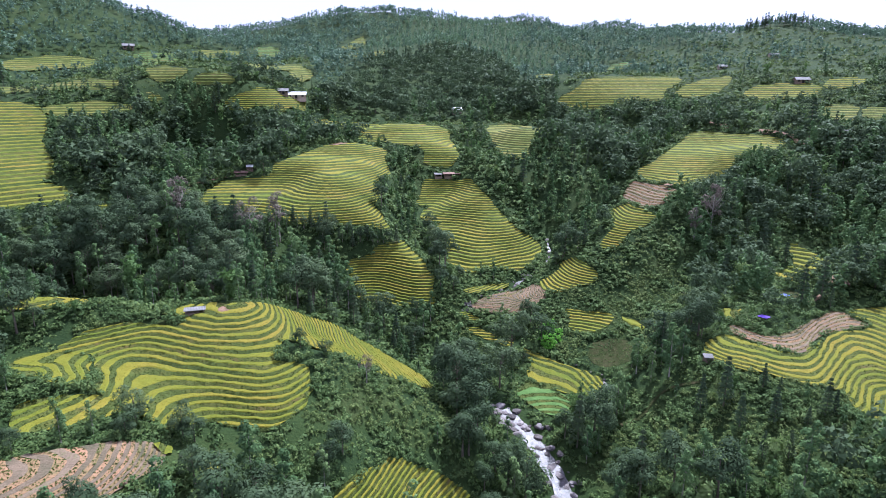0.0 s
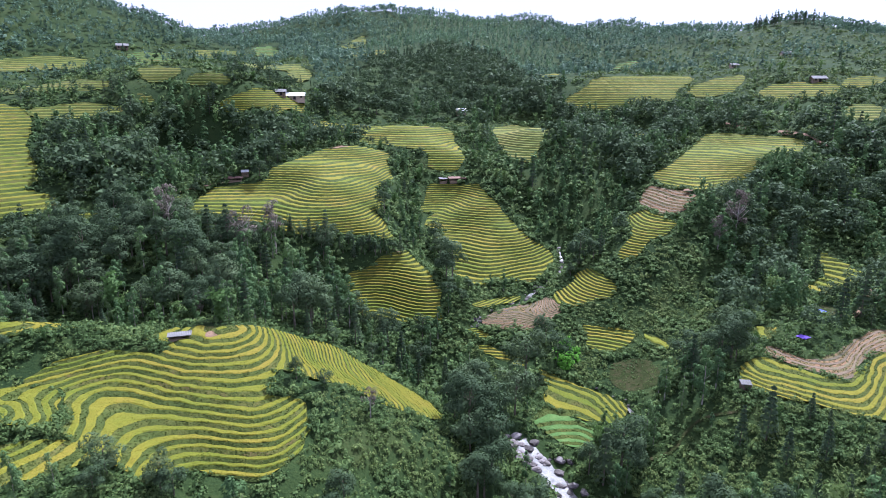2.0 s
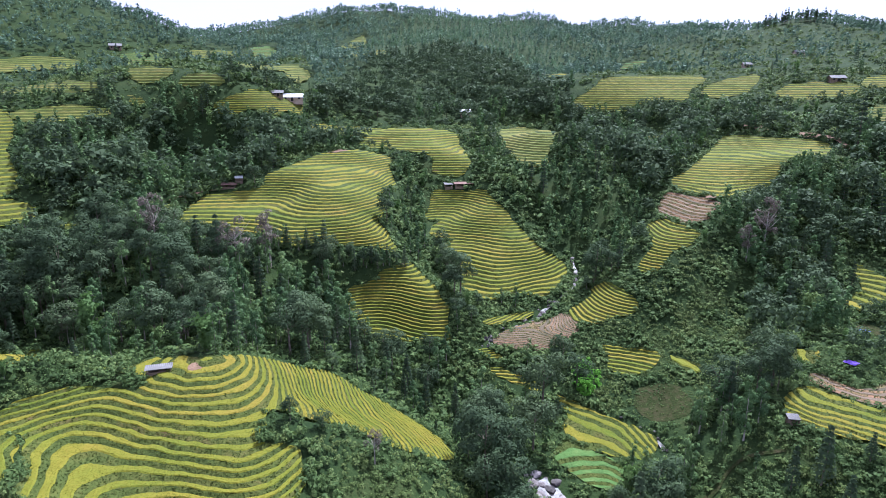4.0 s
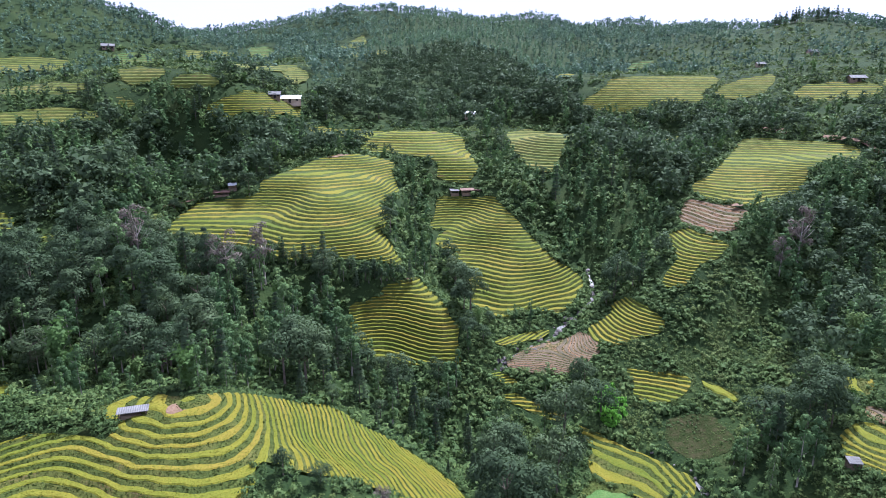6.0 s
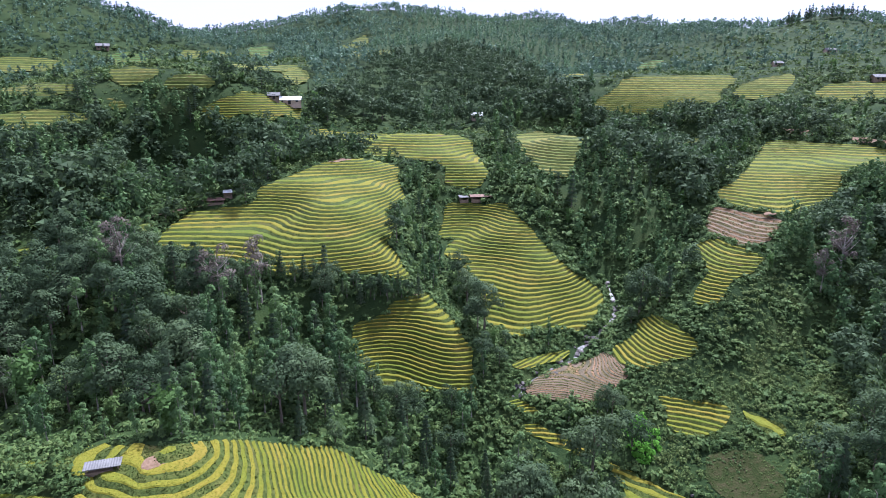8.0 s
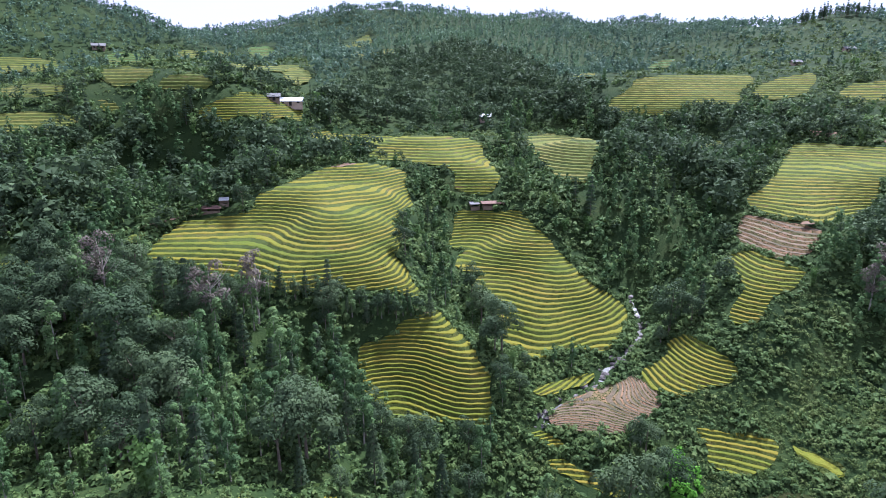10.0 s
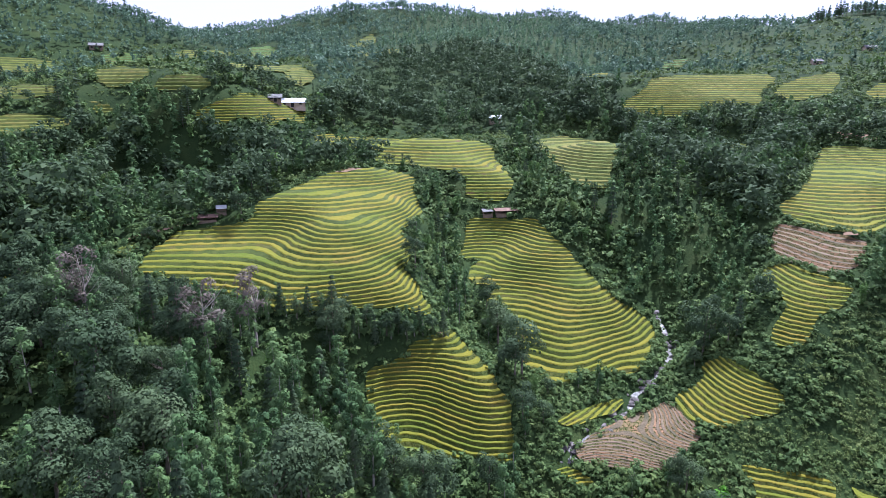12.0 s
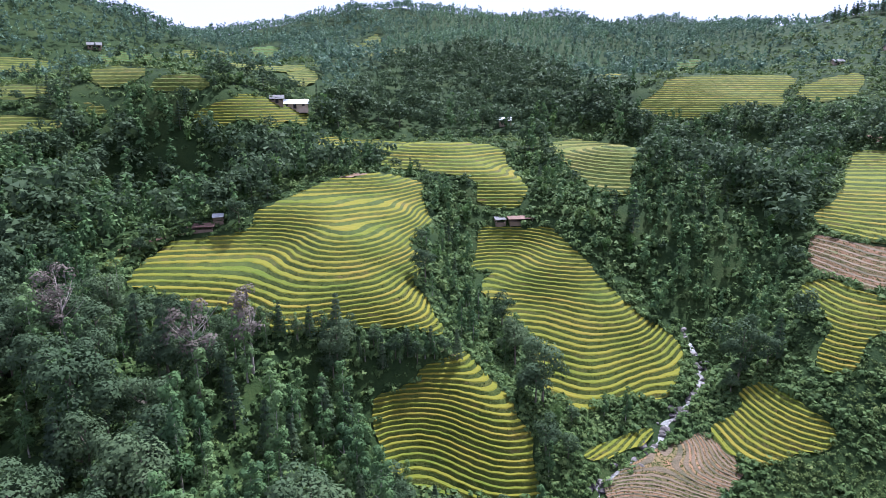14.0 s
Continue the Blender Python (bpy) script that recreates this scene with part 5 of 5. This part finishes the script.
# Pointed conifers in rows along the two far crests.
crest = np.random.RandomState(12)
for line, count, tall in (([(337.1, 499.3), (342.6, 496.7), (348.0, 494.0), (351.7, 488.9), (358.1, 487.8), (361.7, 482.7), (366.6, 479.6), (371.6, 476.4), (374.4, 470.6)], 34, 1.0), ([(-168.3, 551.2), (-163.1, 553.0), (-157.9, 555.3), (-151.6, 553.6), (-146.0, 554.8), (-140.1, 555.0)], 16, 0.9)):
    for u in np.linspace(0, len(line) - 1.001, count):
        (ax, ay), (bx, by), v = line[int(u)], line[int(u) + 1], u % 1
        stand("conifer_tree", ax + (bx - ax) * v + crest.uniform(-2, 2), ay + (by - ay) * v + crest.uniform(-3, 3), tall * crest.uniform(0.55, 1.1), int(u * 9), "dark pointed conifer on the far mountain crest")
# A hedge of small trees on the steep drop below the ridge field.
hedge = np.random.RandomState(8)
for k in range(34):
    u = k / 33
    stand(("slender_tree", "conifer_tree", "slender_tree", "broadleaf_tree")[k % 4], -22 + 36 * u + hedge.uniform(-0.7, 0.7), 182.6 + hedge.uniform(-1.6, 0.8), hedge.uniform(0.36, 0.62), k)
for stock in [m for models in MODELS.values() for m in models]:
    for child in list(stock.children):
        bpy.data.objects.remove(child)
    bpy.data.objects.remove(stock)


# ---- boulders of the streams ----
def boulder_mesh(seed):
    bm = bmesh.new()
    bmesh.ops.create_icosphere(bm, subdivisions=2, radius=1.0)
    for v in bm.verts:
        k = 1 + 0.35 * noise.noise(v.co * 1.3 + Vector((seed * 7.1, 0, 0))) + 0.12 * noise.noise(v.co * 3.7)
        v.co = Vector((v.co.x * k * 1.2, v.co.y * k * 0.9, v.co.z * k * 0.62))
    me = bpy.data.meshes.new("boulder")
    bm.to_mesh(me)
    bm.free()
    me.materials.append(STONE)
    return me


def lay_boulders():
    rng = np.random.RandomState(3)
    shapes = [boulder_mesh(s) for s in range(5)]
    for name, count, big in (("stream", 130, 0.85), ("lower_stream", 40, 0.45), ("river", 90, 0.9)):
        p, wide = STREAM_LINES[name], STREAMS[name][1]
        u = rng.uniform(0, len(p) - 1.01, count)
        i = u.astype(int)
        q = p[i] + (p[i + 1] - p[i]) * (u - i)[:, None] + rng.normal(0, wide * 0.42, (count, 2))
        z = land(q[:, 0], q[:, 1]) + channel(q[:, 0], q[:, 1])
        for k in range(count):
            ob = new("boulder", shapes[k % 5])
            s = big * (0.25 + 0.95 * rng.uniform(0, 1) ** 2)
            ob.matrix_world = pose(q[k, 0], q[k, 1], z[k] + 0.1 * s, 0, 0, rng.uniform(0, 360)) @ Matrix.Diagonal((s, s, s, 1))
            tagged(ob, "grey rounded boulder in the stream bed", "boulder", "boulders of the stream")


lay_boulders()


# ---- houses and huts ----
def box(bm, x0, x1, y0, y1, z0, z1):
    m = Matrix.Translation(((x0 + x1) / 2, (y0 + y1) / 2, (z0 + z1) / 2)) @ Matrix.Diagonal((x1 - x0, y1 - y0, z1 - z0, 1))
    bmesh.ops.create_cube(bm, size=1.0, matrix=m)


def roof_slab(bm, x0, x1, y0, z0, y1, z1, thick=0.10, waves=14):
    """A sloping sheet with shallow corrugations, from its lower edge to its upper one."""
    rows = []
    for s in range(waves * 2 + 1):
        x = x0 + (x1 - x0) * s / (waves * 2)
        d = 0.04 * (s % 2)
        rows.append([bm.verts.new((x, y0, z0 + d)), bm.verts.new((x, y1, z1 + d)), bm.verts.new((x, y1, z1 + d - thick)), bm.verts.new((x, y0, z0 + d - thick))])
    for a, b in zip(rows[:-1], rows[1:]):
        for k in range(4):
            bm.faces.new((a[k], b[k], b[(k + 1) % 4], a[(k + 1) % 4]))
    bm.faces.new(rows[0])
    bm.faces.new(rows[-1][::-1])


def put(thing, x, y, turn, lift=0.0):
    z = float(land(np.array([x]), np.array([y]))[0])
    thing.matrix_world = pose(x, y, z + lift, 0, 0, turn)


def field_hut(x, y, turn, wide, deep, high, roof, label, lift=0.0):
    """An open field shelter: posts, a low back wall and a lean-to roof."""
    hut = new("field_hut")
    for px, py in ((-1, -1), (1, -1), (-1, 1), (1, 1)):
        bm = bmesh.new()
        box(bm, px * wide * 0.42 - 0.07, px * wide * 0.42 + 0.07, py * deep * 0.4 - 0.07, py * deep * 0.4 + 0.07, -1.2, high * (0.96 if py > 0 else 0.72))
        part("post", bm, PLANK, hut)
    bm = bmesh.new()
    box(bm, -wide * 0.40, wide * 0.40, deep * 0.38, deep * 0.43, -0.6, high * 0.8)
    part("back_wall", bm, PLANK, hut)
    bm = bmesh.new()
    box(bm, -wide * 0.42, wide * 0.42, -deep * 0.38, deep * 0.38, -0.8, 0.35)
    part("platform", bm, PLANK, hut)
    bm = bmesh.new()
    roof_slab(bm, -wide / 2, wide / 2, -deep * 0.55, high * 0.76, deep * 0.55, high * 1.04)
    part("roof", bm, roof, hut)
    put(hut, x, y, turn, lift)
    return tagged(hut, label, "hut", "field huts")


def gable_house(x, y, turn, wide, deep, eaves, ridge, roof, wall, label, lift=0.0):
    house = new("house")
    bm = bmesh.new()
    box(bm, -wide / 2, wide / 2, -deep / 2, deep / 2, -1.5, eaves)
    part("wall", bm, wall, house)
    for s in (-1, 1):
        bm = bmesh.new()
        v = [bm.verts.new((s * (wide / 2 - 0.06 * k), yy, zz)) for k in (0, 1) for yy, zz in ((-deep / 2, eaves + 0.003), (deep / 2, eaves + 0.003), (0, ridge - 0.12))]
        for f in ((0, 1, 2), (3, 5, 4), (0, 3, 4, 1), (1, 4, 5, 2), (2, 5, 3, 0)):
            bm.faces.new([v[q] for q in f])
        part("gable", bm, wall, house)
        bm = bmesh.new()
        roof_slab(bm, -wide / 2 - 0.5, wide / 2 + 0.5, s * (deep / 2 + 0.7), eaves - 0.28, 0, ridge, 0.10, 20)
        part("roof", bm, roof, house)
    bm = bmesh.new()
    box(bm, -0.55, 0.55, -deep / 2 - 0.05, -deep / 2 - 0.01, 0, 2.0)
    part("door", bm, DARK, house)
    for wx in (-wide * 0.32, wide * 0.32):
        bm = bmesh.new()
        box(bm, wx - 0.5, wx + 0.5, -deep / 2 - 0.05, -deep / 2 - 0.01, 0.9, 1.9)
        win = part("window", bm, DARK, house)
        bm = bmesh.new()
        for q in (-0.56, 0.5):
            box(bm, wx + q, wx + q + 0.06, -deep / 2 - 0.08, -deep / 2 - 0.012, 0.84, 1.96)
        part("frame", bm, PLANK, win)
    put(house, x, y, turn, lift)
    return tagged(house, label, "house", "houses of the valley")


field_hut(-30.0, 115.4, 8, 4.0, 1.2, 1.2, ROOF_GREY, "open field hut with a weathered grey roof on the spur")
field_hut(74.4, 106.0, -18, 2.0, 1.4, 1.1, ROOF_GREY, "small grey-roofed field hut at the terrace edge", 0.3)
gable_house(-25.1, 314.5, 6, 9.5, 5.0, 2.0, 3.3, ROOF_WHITE, PLASTER, "low house with a pale roof and earth walls")
gable_house(-30.6, 308.5, 6, 4.2, 3.4, 1.8, 2.8, ROOF_GREY, PLANK, "grey shed beside the pale-roofed house")
field_hut(-36.0, 228.2, 10, 2.6, 1.8, 1.9, ROOF_WHITE, "small hut with a pale roof under a tree", 0.2)
field_hut(-39.5, 226.2, 4, 6.0, 2.4, 1.5, ROOF_BROWN, "low brown thatched shelter beside the ridge field")
field_hut(36.2, 242.1, 4, 3.2, 2.2, 1.7, ROOF_GREY, "grey shelter between two terraced fields")
field_hut(41.8, 241.0, 0, 7.4, 2.4, 1.6, ROOF_BROWN, "long low brown shelter above the terraces")
gable_house(291.0, 392.0, -12, 6.0, 4.0, 2.2, 3.4, ROOF_GREY, PLASTER, "far grey-roofed house on the upper slope")
gable_house(245.5, 304.8, -12, 7.0, 4.0, 2.2, 3.4, ROOF_GREY, PLANK, "far grey-roofed shed among upper fields")
gable_house(204.7, 224.2, -15, 4.0, 3.2, 2.2, 3.2, ROOF_GREY, PLANK, "small grey hut in the eastern woods")
field_hut(130.0, 133.4, -20, 2.4, 1.8, 1.5, ROOF_BROWN, "brown field hut beside the eastern path")
gable_house(-150.3, 466.0, 18, 7.0, 4.5, 2.6, 4.0, ROOF_GREY, PLANK, "far grey-roofed house on the western slope")
gable_house(61.4, 343.1, 0, 5.0, 3.5, 2.2, 3.4, ROOF_WHITE, PLASTER, "small pale house below the wooded knoll")
field_hut(-13.6, 289.2, 3, 5.0, 2.6, 2.2, ROOF_GREY, "grey shelter on the upper field's edge")
gable_house(235.4, 363.5, -10, 4.6, 3.4, 2.0, 3.0, ROOF_GREY, PLASTER, "small grey-roofed house above the high fields")



# ---- earth, tracks and small things ----
def draped(name, outline, mat, label, category, lift=0.12, cell=0.8, kind=""):
    """A sheet that follows the ground inside an outline."""
    o = smooth_line(outline, 2, True)
    lo, hi = o.min(0), o.max(0)
    gx, gy = np.meshgrid(np.arange(lo[0] - cell, hi[0] + 2 * cell, cell), np.arange(lo[1] - cell, hi[1] + 2 * cell, cell), indexing="ij")
    d = inside(gx, gy, o) + 0.5 * ripple(gx, gy, 5, 19)
    g = np.stack([gx, gy, floor_height(gx, gy) + lift + 0.06 * ripple(gx, gy, 2.5, 7), d], -1)
    a, b, c, e = g[:-1, :-1].reshape(-1, 4), g[1:, :-1].reshape(-1, 4), g[1:, 1:].reshape(-1, 4), g[:-1, 1:].reshape(-1, 4)
    tri = clip(np.concatenate([np.stack([a, b, c], 1), np.stack([a, c, e], 1)]), 3, 0.0, -1)[:, :, :3]
    v, index = np.unique(tri.reshape(-1, 3).round(2), axis=0, return_inverse=True)
    return tagged(mesh_object(name, v, index.reshape(-1, 3), mat), label, category, kind=kind)


def track(line, wide, label, mat=EARTH):
    """A trodden path along a line."""
    p = smooth_line(line, 2)
    run = np.gradient(p, axis=0)
    run /= np.linalg.norm(run, axis=1)[:, None] + 1e-9
    side = np.stack([run[:, 1], -run[:, 0]], 1)
    w = wide * (0.5 + 0.12 * ripple(p[:, 0], p[:, 1], 6, 2))
    q = p[:, None, :] + side[:, None, :] * (np.linspace(-1, 1, 5)[None, :, None] * w[:, None, None])
    z = floor_height(q[..., 0], q[..., 1]) + 0.22
    i = np.arange(len(p) * 5).reshape(len(p), 5)
    faces = np.stack([i[:-1, :-1], i[1:, :-1], i[1:, 1:], i[:-1, 1:]], -1).reshape(-1, 4)
    tagged(mesh_object("path", np.concatenate([q, z[..., None]], -1).reshape(-1, 3), faces, mat, smooth=True), label, "path", kind="structure")


def tarpaulin(x, y, mat, label, size=1.6):
    bm = bmesh.new()
    bmesh.ops.create_grid(bm, x_segments=8, y_segments=6, size=size / 2)
    z = float(floor_height(np.array([x]), np.array([y]))[0])
    for v in bm.verts:
        v.co.z = 0.30 + 0.16 * noise.noise(v.co * 1.9) + 0.25 * max(0, 1 - v.co.length / size * 1.6)
    bmesh.ops.solidify(bm, geom=bm.faces[:], thickness=0.02)
    me = bpy.data.meshes.new("tarpaulin")
    bm.to_mesh(me)
    bm.free()
    me.materials.append(mat)
    ob = new("tarpaulin", me)
    ob.matrix_world = pose(x, y, z + 0.05, 0, 0, 25)
    tagged(ob, label, "tarpaulin")


DRY_GRASS = material("dry_grass", [(0.25, (0.014, 0.023, 0.007)), (0.45, (0.026, 0.034, 0.010)), (0.6, (0.042, 0.040, 0.017)), (0.8, (0.062, 0.045, 0.028))], 0.7, 3.0, 1.0, 0.95, spec=0.05)
draped("earth_patch", [(170.1, 266.0), (177.0, 264.3), (176.7, 256.0), (168.2, 251.1), (165.3, 256.5)], EARTH, "bare reddish earth cut into the slope", "earth", kind="structure")
draped("earth_patch", [(180.1, 246.3), (187.4, 242.5), (184.3, 235.2), (177.0, 238.7)], EARTH, "bare reddish earth beside the upper field", "earth", kind="structure")
track([(186.8, 238.0), (184.8, 229.8), (182.5, 220.6)], 3.0, "reddish dirt path at the field corner")
track([(170.9, 268.2), (170.3, 260.2), (172.8, 253.2)], 1.6, "pale dirt path above the field")
draped("fallow_plot", [(60.3, 136.3), (66.1, 135.6), (70.4, 130.0), (66.5, 121.8), (62.1, 122.6), (57.8, 127.7)], DRY_GRASS, "fallow plot of dry grass and weeds", "fallow field")
draped("grass_plot", [(114.7, 137.7), (118.2, 134.8), (114.6, 130.4), (109.6, 128.1), (108.8, 131.1)], DRY_GRASS, "small mown grass plot with a blue tarpaulin", "grass plot")
track([(132.3, 139.5), (123.6, 132.0), (115.9, 127.5), (113.2, 127.1)], 1.0, "trodden footpath between bushes")
track([(70.9, 102.4), (66.0, 105.2), (61.5, 104.3), (58.7, 102.1), (53.6, 102.6)], 0.7, "overgrown footpath down the open slope", DRY_GRASS)
track([(11.2, 184.3), (13.8, 183.3), (16.7, 184.3), (17.4, 183.9)], 0.7, "narrow footpath along the ridge foot")
track([(-55.6, 218.7), (-51.5, 221.6), (-47.2, 224.9), (-41.9, 224.5)], 1.0, "footpath leading to the ridge hut")
draped("earth_patch", [(-9.5, 251.5), (-4.0, 254.6), (0.5, 255.2), (-0.5, 252.8), (-5.0, 251.0)], EARTH, "bare brown crown of the ridge", "earth", lift=0.4, kind="structure")
draped("earth_patch", [(-25.9, 116.2), (-23.2, 116.6), (-22.8, 114.2), (-24.2, 113.6), (-25.8, 114.2)], EARTH, "brown earth heap beside the field hut", "earth", lift=0.1, cell=0.4, kind="structure")
draped("earth_patch", [(107.8, 190.5), (110.3, 188.1), (108.5, 186.6), (106.4, 188.8)], EARTH, "red earth on the harvested terraces", "earth", lift=0.6, kind="structure")
tarpaulin(111.8, 131.9, BLUE, "crumpled blue tarpaulin on the grass plot", 1.9)
tarpaulin(94.5, 116.6, VIOLET, "violet-blue tarpaulin beside the harvested terraces", 2.2)
